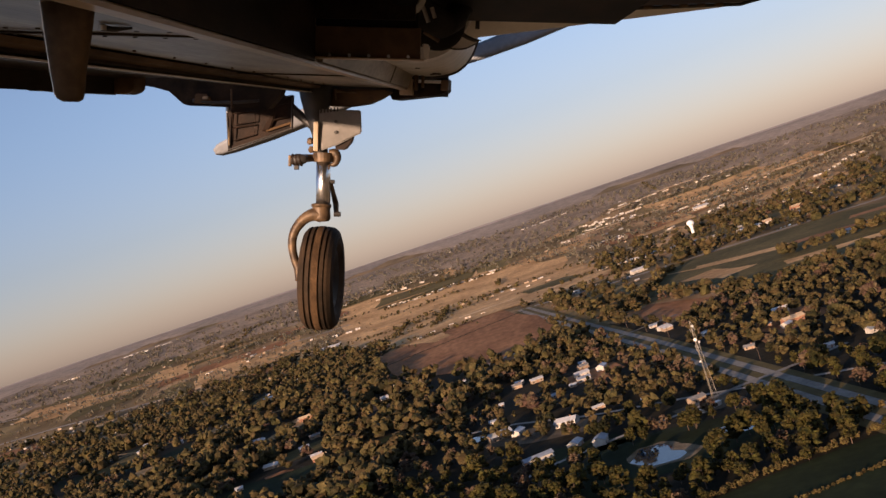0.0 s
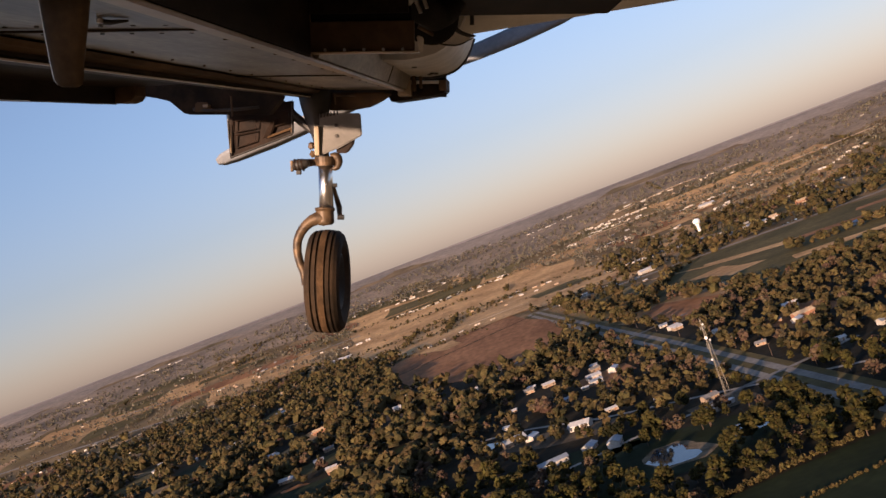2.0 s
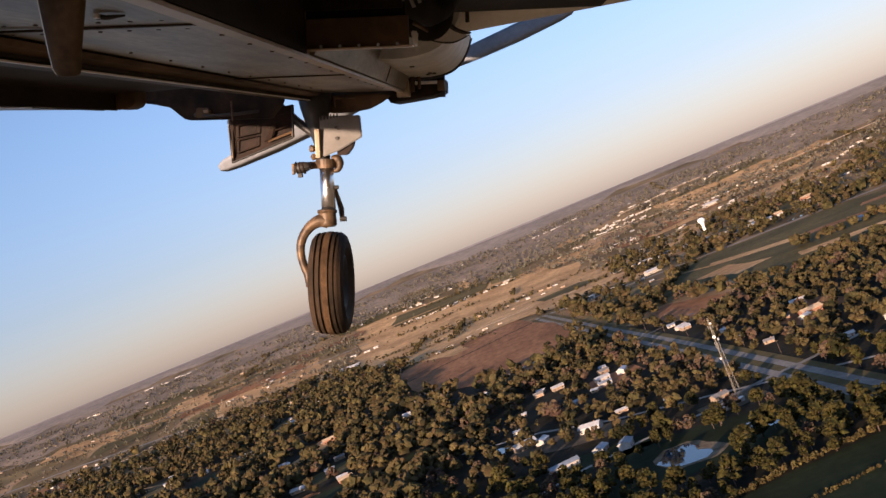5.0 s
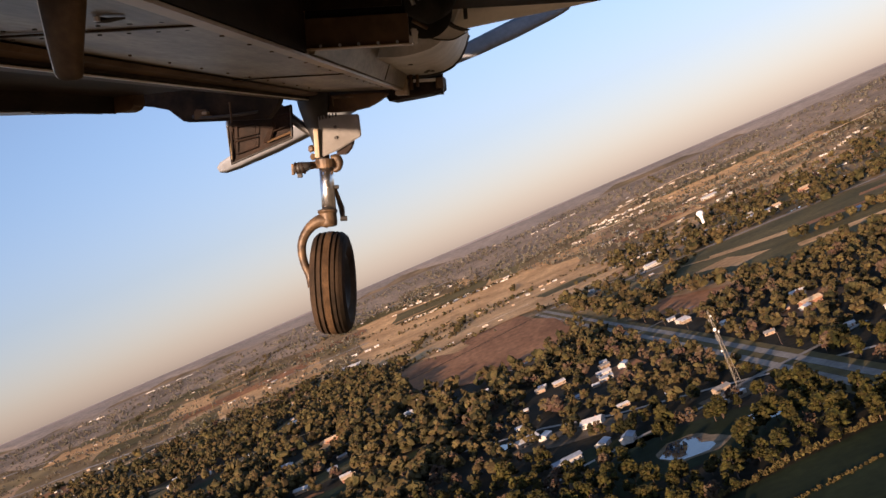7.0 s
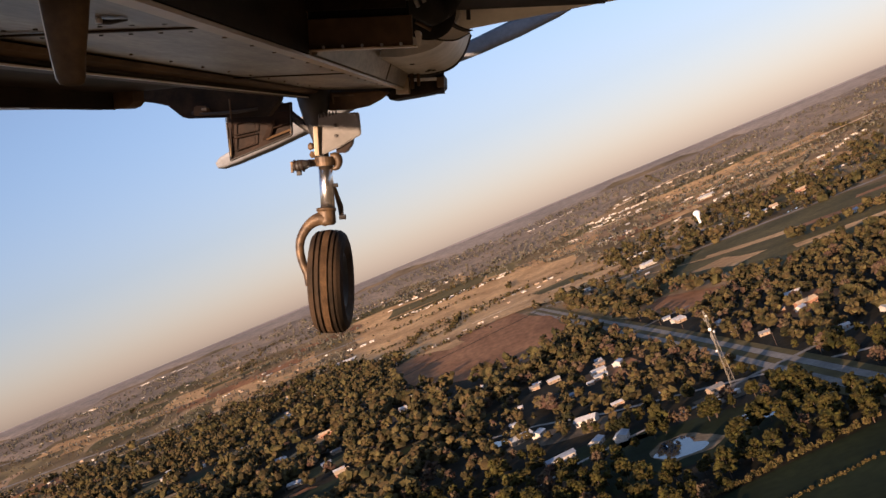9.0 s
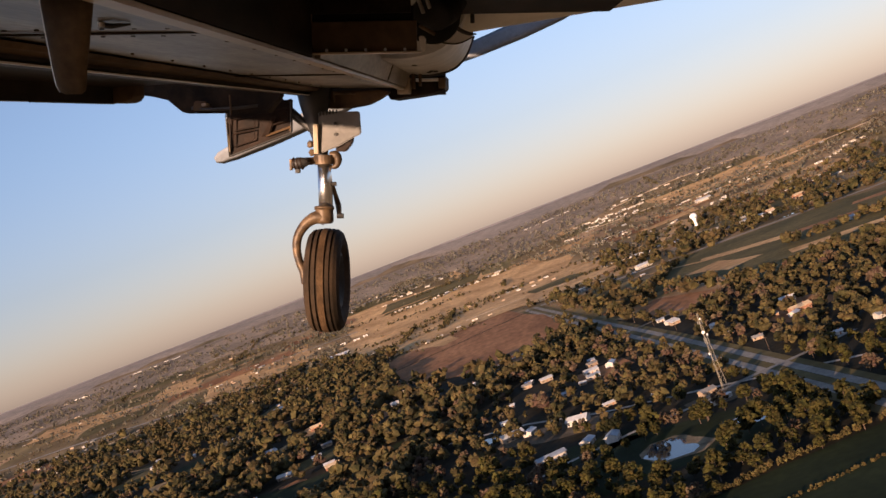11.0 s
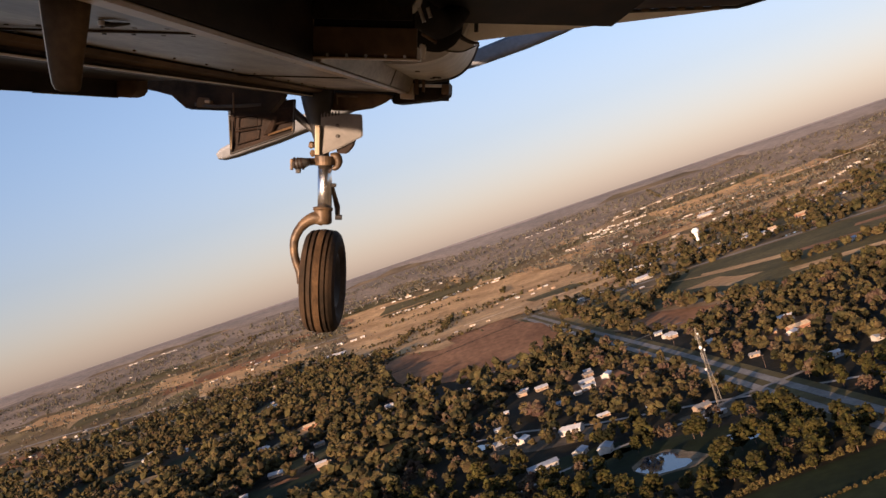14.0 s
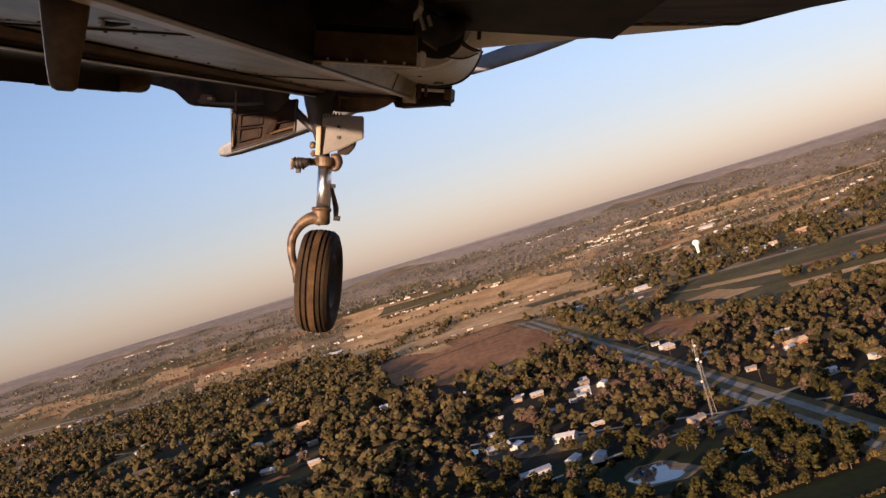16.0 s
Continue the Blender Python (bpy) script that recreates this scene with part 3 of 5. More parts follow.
light = part("light_plate", plate([(-0.663, 4.0, 0.0227), (-0.502, 4.005, 0.0218), (-0.497, 4.0, -0.0663), (-0.5195, 3.998, -0.0772), (-0.587, 3.99, -0.1145), (-0.664, 3.985, -0.143)], 0.02), WHITE, aircraft, "pale grey metal plate with two bolts")
for z in (-0.024, -0.066):
    part("bolt", knob(-0.596, 3.992, z, 0.0065, "y", 0.012), BLACK, light)
for i in range(6):
    part("plate_tooth", block(-0.658 + 0.013 * i, -0.653 + 0.013 * i, 3.990, 4.000, 0.006 + 0.002 * i, 0.026 + 0.001 * i, 0.001), BLACK, light)
part("plate_edge", block(-0.6805, -0.662, 3.97, 3.995, -0.1415, -0.026, 0.003), PAINT, light, "bright folded edge")
part("plate_box", plate([(-0.60, 4.01, -0.095), (-0.525, 4.01, -0.065), (-0.535, 4.01, -0.105), (-0.56, 4.01, -0.135), (-0.60, 4.01, -0.135)], 0.04), DOOR, light)
part("bay_door_front", extrude_y([(-0.70, 0.046), (-0.62, 0.033), (-0.54, 0.034), (-0.47, 0.046), (-0.42, 0.070), (-0.385, 0.096), (-0.42, 0.104), (-0.70, 0.104)], 4.07, 4.12, 0.006), PRIMER, aircraft, "curved brown front bay door")
part("door_bracket", tube([(-0.604, 4.05, 0.0945), (-0.57, 4.05, 0.0935), (-0.525, 4.05, 0.090)], [0.008, 0.006, 0.003], 8), BRONZE, aircraft, "worn bracket")
part("bracket_post", tube([(-0.609, 4.055, 0.101), (-0.606, 4.055, 0.057)], [0.004, 0.003], 8), BRONZE, aircraft)
part("bay_wall", block(-0.72, -0.17, 4.2, 4.24, 0.085, 0.30), BLACK, aircraft)
# two-bladed propeller ahead of the cowl, at rest
HUB, LEAN = Vector((-0.455, 5.0, 0.155)), radians(22)
hub = part("propeller", tube([(HUB.x, 4.9, HUB.z), (HUB.x, 5.0, HUB.z), (HUB.x, 5.18, HUB.z)], [0.045, 0.05, 0.02], 20), BLADE, aircraft, "grey two-bladed propeller")
for s in (1, -1):
    d, c = Vector((math.cos(LEAN) * s, 0.0, math.sin(LEAN) * s)), Vector((-math.sin(LEAN), 0.0, math.cos(LEAN)))
    bm = bmesh.new()
    rings = []
    for k, (u, w, tw) in enumerate(((0.08, 0.06, 62), (0.22, 0.09, 50), (0.44, 0.105, 36), (0.66, 0.105, 28), (0.86, 0.085, 23), (0.93, 0.065, 21), (0.96, 0.03, 21))):
        o = HUB + d * u
        e = (c * math.cos(radians(tw)) + Vector((0, s, 0)) * math.sin(radians(tw)))
        nrm = d.cross(e)
        rings.append([bm.verts.new(o + e * w * 0.5 * p + nrm * 0.007 * q) for p, q in ((-1, 0), (-0.3, 1), (0.5, 0.7), (1, 0), (0.5, -0.4), (-0.3, -0.4))])
    for a, b in zip(rings, rings[1:]):
        for i in range(6):
            bm.faces.new((a[i], a[(i + 1) % 6], b[(i + 1) % 6], b[i]))
    bm.faces.new(rings[0])
    bm.faces.new(rings[-1][::-1])
    part("propeller_blade", bm, BLADE, hub, "", True)


# ---------------------------------------------------------------- ground and fields
def height(x, y):
    """The plain, and the rise that closes it all round in the distance."""
    s = min(max((math.hypot(x, y) - 2200.0) / 2550.0, 0.0), 1.0)
    return 163.0 * s * s * (3 - 2 * s)


def height_np(x, y):
    s = np.clip((np.hypot(x, y) - 2200.0) / 2550.0, 0, 1)
    return 163.0 * s * s * (3 - 2 * s)


def land_material():
    """Patchwork of dry grass, scrub and bare plots, with grain."""
    m = bpy.data.materials.new("dry_land")
    m.use_nodes = True
    n, l = m.node_tree.nodes, m.node_tree.links
    p = n["Principled BSDF"]
    p.inputs["Roughness"].default_value = 0.95
    p.inputs["Specular IOR Level"].default_value = 0.1
    tc = n.new("ShaderNodeTexCoord")
    mp = n.new("ShaderNodeMapping")
    mp.inputs["Scale"].default_value = (1, 0.5, 1)
    mp.inputs["Rotation"].default_value = (0, 0, 0.2)
    l.new(tc.outputs["Object"], mp.inputs[0])
    vor = n.new("ShaderNodeTexVoronoi")
    vor.distance = "CHEBYCHEV"
    vor.inputs["Scale"].default_value = 0.0075
    l.new(mp.outputs[0], vor.inputs["Vector"])
    sep = n.new("ShaderNodeSeparateColor")
    l.new(vor.outputs["Color"], sep.inputs[0])
    ramp = n.new("ShaderNodeValToRGB")
    el = ramp.color_ramp.elements
    el[0].color, el[1].position, el[1].color = (0.14, 0.10, 0.048, 1), 1.0, (0.38, 0.245, 0.135, 1)
    for pos, c in ((0.3, (0.205, 0.142, 0.070, 1)), (0.55, (0.29, 0.192, 0.098, 1)), (0.8, (0.16, 0.126, 0.052, 1))):
        e = el.new(pos)
        e.color = c
    l.new(sep.outputs[0], ramp.inputs[0])
    t1 = n.new("ShaderNodeTexNoise")
    t1.inputs["Scale"].default_value, t1.inputs["Detail"].default_value = 0.012, 8
    l.new(mp.outputs[0], t1.inputs["Vector"])
    mr = n.new("ShaderNodeMapRange")
    mr.inputs["From Min"].default_value, mr.inputs["From Max"].default_value = 0.3, 0.7
    mr.inputs["To Min"].default_value, mr.inputs["To Max"].default_value = 0.5, 1.4
    l.new(t1.outputs[0], mr.inputs[0])
    sc = n.new("ShaderNodeVectorMath")
    sc.operation = "SCALE"
    l.new(ramp.outputs[0], sc.inputs[0])
    l.new(mr.outputs[0], sc.inputs["Scale"])
    l.new(sc.outputs[0], p.inputs["Base Color"])
    return m


GROUND = land_material()
TAN = material("dry_pasture", (0.37, 0.220, 0.096), (0.60, 0.378, 0.174), 0.010, 0.95, fine=0.28)
GREEN = material("green_pasture", (0.072, 0.060, 0.021), (0.130, 0.100, 0.038), 0.012, 0.95, fine=0.3)
OLIVE = material("dull_pasture", (0.085, 0.068, 0.027), (0.15, 0.115, 0.047), 0.01, 0.95, fine=0.2)
BROWN = material("ploughed_field", (0.20, 0.094, 0.041), (0.33, 0.162, 0.073), 0.012, 0.95, fine=0.28, stretch=(1, 0.35, 1))
SAND = material("bare_sand", (0.68, 0.47, 0.27), (0.80, 0.60, 0.38), 0.03, 0.95, fine=0.15)
ROAD = material("pale_road", (0.26, 0.235, 0.20), (0.36, 0.325, 0.28), 0.05, 0.85, fine=0.1)
# grass green with evening shade mixed into the colour
LAWN = material("lawn_shade_tone", (0.009, 0.014, 0.004), (0.019, 0.026, 0.008), 0.02, 0.95, fine=0.25)
# leaf litter taken almost black to paint the shade between the trees
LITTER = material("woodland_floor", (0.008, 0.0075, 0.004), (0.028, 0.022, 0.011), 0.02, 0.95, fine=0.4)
WATER = material("pond_water", (0.02, 0.035, 0.05), (0.03, 0.045, 0.06), 0.05, 0.06)
LEAF = material("pine_foliage", (0.020, 0.019, 0.0075), (0.092, 0.067, 0.026), 0.065, 0.85, bump=1.0, fine=0.45, random=0.32, grain=22.0)
# two greener near foliages, with the low ground's dimness put into the colour
LEAF_ONE = material("pine_foliage_near", (0.008, 0.009, 0.0025), (0.062, 0.051, 0.012), 3.0, 0.85, bump=1.0, fine=0.5, random=0.35, grain=9.0)
LEAF_FRONT = material("front_foliage_dimmed", (0.009, 0.010, 0.003), (0.070, 0.056, 0.014), 0.065, 0.85, bump=1.0, fine=0.45, random=0.35, grain=22.0)
BARE = material("bare_twigs", (0.050, 0.034, 0.021), (0.10, 0.066, 0.040), 0.4, 0.9, fine=0.3, random=0.5)
# foliage greyed and lightened to carry the haze of distance
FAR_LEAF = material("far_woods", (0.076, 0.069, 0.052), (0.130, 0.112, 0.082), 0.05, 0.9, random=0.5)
SCRUB = material("dry_scrub", (0.048, 0.042, 0.025), (0.105, 0.082, 0.048), 0.02, 0.9, random=0.6)
BARK = material("bark", (0.08, 0.055, 0.04), (0.14, 0.10, 0.07), 2.0, 0.9, bump=0.3)


def mesh_object(name, verts, faces, mat, parent=None):
    me = bpy.data.meshes.new(name)
    me.from_pydata(verts, [], faces)
    me.materials.append(mat)
    ob = new(name, me)
    ob.parent = parent
    return ob


_v, _q = [(0.0, 0.0, 0.0)], []
_rings, _sect = list(range(60, 4930, 60)), 144
for r in _rings:
    for k in range(_sect):
        a = 2 * math.pi * k / _sect
        x, y = r * math.sin(a), r * math.cos(a)
        _v.append((x, y, height(x, y)))
for k in range(_sect):
    _q.append((0, 1 + (k + 1) % _sect, 1 + k))
for i in range(len(_rings) - 1):
    for k in range(_sect):
        a, b = 1 + i * _sect + k, 1 + i * _sect + (k + 1) % _sect
        _q.append((a, b, b + _sect, a + _sect))
ground = tagged(mesh_object("ground", _v, _q, GROUND), "dry brown winter countryside reaching the horizon", "ground", kind="structure")


def belt(inner, outer, uneven, lift, mat, label):
    """Broad far woodland belt all round the plain, haze painted in, near edge uneven."""
    v, q, n, steps = [], [], 360, 9
    for k in range(n):
        a = 2 * math.pi * k / n
        c, s = math.sin(a), math.cos(a)
        near_edge = inner + uneven * (noise.noise(Vector((c * 9, s * 9, 1.3))) + 0.7 * noise.noise(Vector((c * 34, s * 34, 4.1))))
        for j in range(steps):
            r = near_edge + (outer - near_edge) * j / (steps - 1)
            v.append((r * c, r * s, height(r * c, r * s) + lift * (j > 0) + 0.6))
    for k in range(n):
        for j in range(steps - 1):
            a, b = steps * k + j, steps * ((k + 1) % n) + j
            q.append((a, b, b + 1, a + 1))
    return tagged(mesh_object("backdrop", v, q, mat), label, "backdrop", kind="structure")


# distance haze is put into these colours, paler from belt to belt
HAZY = material("woods_haze_grey", (0.26, 0.212, 0.166), (0.35, 0.278, 0.213), 0.004, 0.95, fine=0.25)
DIM = material("woods_haze_brown", (0.18, 0.140, 0.100), (0.31, 0.236, 0.166), 0.006, 0.95, fine=0.3)
belt(4020, 4900, 420, 3.0, HAZY, "woods on the horizon, painted pale grey with haze")
# palest belt, so the painted haze fades towards the sky
FAINT = material("woods_haze_rosy", (0.46, 0.358, 0.280), (0.54, 0.418, 0.325), 0.003, 0.95, fine=0.12)
belt(4520, 4925, 190, 3.6, FAINT, "woods at the very horizon, painted rosy-grey with haze")
belt(3350, 4000, 330, 2.2, DIM, "woods below the horizon, painted grey-brown with haze")


def field(name, outline, mat, label, lift=0.25, cuts=7, category="field"):
    """A patch of land laid on the ground."""
    bm = bmesh.new()
    bm.faces.new([bm.verts.new((x, y, 0)) for x, y in outline])
    bmesh.ops.triangulate(bm, faces=bm.faces[:])
    for _ in range(3):
        longest = [e for e in bm.edges if e.calc_length() > 60]
        if longest:
            bmesh.ops.subdivide_edges(bm, edges=longest, cuts=1)
            bmesh.ops.triangulate(bm, faces=bm.faces[:])
    for v in bm.verts:
        v.co.z = height(v.co.x, v.co.y) + lift
    bmesh.ops.recalc_face_normals(bm, faces=bm.faces)
    if sum(f.normal.z for f in bm.faces) < 0:
        bmesh.ops.reverse_faces(bm, faces=bm.faces[:])
    me = bpy.data.meshes.new(name)
    bm.to_mesh(me)
    bm.free()
    me.materials.append(mat)
    return tagged(new(name, me), label, category, kind="structure")


def ribbon(name, line, width, mat, label, lift=0.5, category="road"):
    """A road or strip along a line."""
    pts = []
    for (x0, y0), (x1, y1) in zip(line, line[1:]):
        n = max(1, int(math.hypot(x1 - x0, y1 - y0) / 50))
        pts += [(x0 + (x1 - x0) * k / n, y0 + (y1 - y0) * k / n) for k in range(n)]
    pts.append(line[-1])
    v, q = [], []
    for i, (x, y) in enumerate(pts):
        (xa, ya), (xb, yb) = pts[max(i - 1, 0)], pts[min(i + 1, len(pts) - 1)]
        d = Vector((xb - xa, yb - ya)).normalized()
        for s in (-1, 1):
            px, py = x - s * d.y * width / 2, y + s * d.x * width / 2
            v.append((px, py, height(px, py) + lift))
        if i:
            q.append((2 * i - 2, 2 * i, 2 * i + 1, 2 * i - 1))
    return tagged(mesh_object(name, v, q, mat), label, category, kind="structure")


def wobbly(outline, size=26, seed=1):
    """The outline with more points, pushed in and out a little."""
    r, out = random.Random(seed), []
    for (xa, ya), (xb, yb) in zip(outline, outline[1:] + outline[:1]):
        n = max(2, int(math.hypot(xb - xa, yb - ya) / 70))
        for k in range(n):
            out.append((xa + (xb - xa) * k / n + r.uniform(-size, size), ya + (yb - ya) * k / n + r.uniform(-size, size)))
    return out


def patch(x, y, w, d, turn, mat, label, lift=0.7):
    """A four-sided plot of land with uneven edges."""
    c, s = math.cos(radians(turn)), math.sin(radians(turn))
    field("plot", wobbly([(x + c * u * w - s * v * d, y + s * u * w + c * v * d) for u, v in ((-0.5, -0.5), (0.5, -0.5), (0.5, 0.5), (-0.5, 0.5))], 10, int(abs(x) + y)), mat, label, lift)


field("dry_pasture", wobbly([(-310, 2300), (-342, 3300), (60, 3050), (303, 2672), (297, 1792), (193, 1891), (-12, 1962), (-74, 1743)]), TAN, "wide dry tan pasture", 0.8)
for row in ((450, 2250, 330, 420, 10), (820, 2450, 300, 260, -8), (-560, 2650, 300, 500, 12), (-1000, 2950, 420, 260, 5), (200, 3350, 420, 380, 6), (900, 3050, 500, 300, 0), (-700, 3600, 560, 300, 8)):
    patch(*row, TAN, "dry tan plot far across the plain")
for row in ((640, 2050, 240, 170, 15), (-760, 2300, 330, 160, 10), (1050, 2100, 360, 240, 5), (-1150, 3300, 500, 260, 0), (640, 3650, 460, 240, 4)):
    patch(*row, OLIVE, "dull green plot far across the plain", 0.9)
for row in ((330, 2000, 160, 120, 12), (-1150, 2350, 300, 150, 8), (720, 2750, 260, 150, 4)):
    patch(*row, BROWN, "ploughed brown plot far across the plain", 1.1)
field("woodland_floor", wobbly([(-300, 230), (-760, 1180), (-1000, 1700), (-640, 1780), (-480, 1990), (-249, 2040), (-84, 1740), (13, 1740), (130, 1545), (180, 1235), (215, 1105), (300, 1120), (640, 1060), (900, 1000), (700, 400), (300, 230)], 14, 3), LITTER, "woodland floor of leaf litter, darkened by shade in its colour", 0.12)
field("sand_strip", [(-8, 2105), (98, 2114), (212, 2074), (192, 1968), (95, 1997), (-6, 2050)], SAND, "bare pale sand strip beside the pasture", 1.2)
field("green_pasture", [(214, 1420), (361, 1710), (640, 1650), (900, 1300), (620, 1100), (392, 1150), (302, 1140), (322, 1300)], GREEN, "dull green pasture", 0.4)
field("brown_field", [(186, 1235), (233, 1316), (298, 1170), (222, 1117)], BROWN, "ploughed brown field", 0.6)
for k, (x, y, w, d, a) in enumerate(((420, 1500, 150, 40, -38), (560, 1420, 180, 36, -25), (350, 1400, 60, 120, 20), (620, 1280, 160, 50, -15), (480, 1250, 140, 30, -20), (700, 1500, 200, 40, -20))):
    patch(x, y, w, d, a, (TAN, BROWN, TAN, GREEN, TAN, BROWN)[k], "worn strip in the pasture", 0.55)
HIGHWAY = [(108, 1828), (139, 1400), (171, 999), (200, 564), (222, 230), (240, -60)]


def highway_x(y):
    """Where the dual carriageway runs at that distance."""
    for (xa, ya), (xb, yb) in zip(HIGHWAY, HIGHWAY[1:]):
        if yb <= y <= ya:
            return xa + (xb - xa) * (y - ya) / (yb - ya)
    return 1e6


CONCRETE = material("worn_concrete_road", (0.19, 0.172, 0.147), (0.27, 0.245, 0.21), 0.04, 0.85, fine=0.2)
for off in (-7.5, 7.5):
    ribbon("highway", [(x + off, y) for x, y in HIGHWAY], 7.4, CONCRETE, "pale dual carriageway through the woods", 0.66)
ribbon("median", HIGHWAY, 7.0, OLIVE, "dry grass median of the highway", 0.60, "median")
for off in (-15.0, 15.0):
    ribbon("verge", [(x + off, y) for x, y in HIGHWAY], 7.0, OLIVE, "mown grass verge of the highway", 0.58, "verge")
for y in (720, 1130):
    ribbon("slip_road", [(highway_x(y) - 60, y - 14), (highway_x(y) - 14, y), (highway_x(y) + 14, y + 4), (highway_x(y) + 70, y + 20)], 6.0, CONCRETE, "pale crossing between the carriageways", 0.70)
BROWN_FIELD = [(-176, 1850), (-60, 1905), (70, 1985), (112, 1640), (120, 1330), (52, 1290), (-14, 1255), (-118, 1420)]
field("brown_field", wobbly(BROWN_FIELD, 5, 4), BROWN, "large ploughed brown field by the highway", 0.75)
ribbon("field_track", [(-150, 1640), (-36, 1700), (108, 1790)], 7, LAWN, "grassy strip dividing the brown field", 0.95, "track")
ribbon("service_lane", [(-12, 1248), (60, 1283), (122, 1318), (142, 1330)], 9, ROAD, "pale gravel service lane beside the brown field", 0.9)
GREEN_FIELD = [(60, 500), (120, 512), (186, 520), (204, 330), (204, 250), (40, 250)]
# the field's evening shadow is painted, through the dark grass colour
field("green_field", GREEN_FIELD, LAWN, "dark green field with evening shade in its colour", 0.34)
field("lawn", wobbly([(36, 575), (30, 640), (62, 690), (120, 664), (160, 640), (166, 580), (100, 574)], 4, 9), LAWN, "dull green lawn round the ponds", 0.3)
field("airstrip", [(254, 1700), (368, 1514), (469, 1421), (472, 1431), (371, 1525), (256, 1712)], TAN, "worn grass airstrip track", 0.7, category="track")
ribbon("main_road", [(100, 1830), (139, 1809), (278, 1749), (366, 1729), (520, 1700), (800, 1640)], 14, ROAD, "pale two-lane road")
ribbon("farm_road", [(-1500, 2640), (-1243, 2610), (-1072, 2602), (-838, 2530), (-758, 2507)], 16, ROAD, "pale road through scattered woods")
ribbon("lane", [(-1400, 2100), (-963, 1975), (-871, 1922), (-600, 1850)], 12, ROAD, "pale lane through woods")
ribbon("lane", [(-1250, 2330), (-1001, 2371), (-865, 2390), (-831, 2455), (-758, 2507), (-640, 2500)], 13, SAND, "pale sandy lane across the plain", 0.9)
ribbon("lane", [(-840, 1790), (-723, 1743), (-635, 1697), (-542, 1600)], 8, TAN, "pale track through the woods", 0.5)
ribbon("highway", [(560, 3330), (611, 3346), (789, 3415), (923, 3388), (1054, 3260), (1179, 3271), (1340, 3400), (1480, 3380)], 20, SAND, "pale highway far across the plain", 2.6)
MEADOWS = [
    [(-245, 1088), (-150, 1132), (-60, 1170), (24, 1204), (40, 1166), (-50, 1118), (-140, 1072), (-228, 1030)],
    [(-150, 968), (-104, 996), (-40, 1004), (-6, 980), (-30, 952), (-100, 940)],
    [(-285, 940), (-257, 999), (-218, 985), (-149, 986), (-95, 960), (-92, 905), (-144, 915), (-171, 872), (-215, 850)],
    [(-480, 1440), (-444, 1500), (-395, 1435), (-395, 1340), (-430, 1360)],
    [(-670, 1545), (-580, 1545), (-520, 1525), (-490, 1430), (-545, 1405), (-610, 1415)],
]
# all but the first meadow hold their shadow in the dark lawn colour
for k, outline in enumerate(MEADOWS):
    field("meadow", wobbly(outline, 6, len(outline)), GREEN if k == 0 else LAWN, "dark meadow between the woods", 0.35)
ribbon("village_road", [(-70, 900), (14, 848), (69, 786), (143, 732), (260, 640)], 4.5, ROAD, "narrow village road")
ribbon("back_road", [(-60, 640), (-10, 658), (31, 678), (73, 690), (140, 700)], 4.5, ROAD, "narrow back road")
for k, line in enumerate(([(-1500, 3050), (-1100, 2930), (-640, 2820), (-300, 2790)], [(-900, 2420), (-520, 2290), (-300, 2320)], [(300, 2330), (620, 2240), (1000, 2160)], [(400, 3050), (760, 2960), (1300, 2900)], [(-1100, 3420), (-600, 3330), (100, 3420)], [(-700, 1650), (-420, 1560), (-250, 1500), (-90, 1340)])):
    ribbon("dirt_track", line, (12, 9, 11, 16, 18, 6)[k], (ROAD, TAN, ROAD, SAND, ROAD, TAN)[k], "pale track across the plain", 1.3, "track")


# ---------------------------------------------------------------- trees
def ico(sub):
    bm = bmesh.new()
    bmesh.ops.create_icosphere(bm, subdivisions=sub, radius=1.0)
    bm.verts.ensure_lookup_table()
    v = np.array([p.co[:] for p in bm.verts])
    f = np.array([[p.index for p in q.verts] for q in bm.faces])
    bm.free()
    return v, f


ICO1, ICO2 = ico(1), ico(2)


def crown(rng, clumps, shape, tall=1.0, wide=1.0, small=1.0):
    """A crown of uneven clumps for a tree one unit high: triangles, with gaps between the clumps."""
    vs, fs, n = [], [], 0
    for k in range(clumps):
        a, h = rng.uniform(0, 2 * math.pi), 0.30 + 0.63 * rng.uniform(0, 1) ** 0.8
        r = wide * 0.28 * (1.05 - abs(h - 0.58) * 1.7) * math.sqrt(rng.uniform(0.05, 1))
        size = small * rng.uniform(0.09, 0.19) * wide * (1.15 - 0.4 * h)
        v = shape[0] * (1 + rng.normal(0, 0.34, (len(shape[0]), 1))) * rng.uniform(0.7, 1.35, 3)
        v = v * np.array([size, size, size * 0.85 * tall]) + np.array([r * math.cos(a), r * math.sin(a), h])
        vs.append(v)
        fs.append(shape[1] + n)
        n += len(v)
    return np.concatenate(vs), np.concatenate(fs)


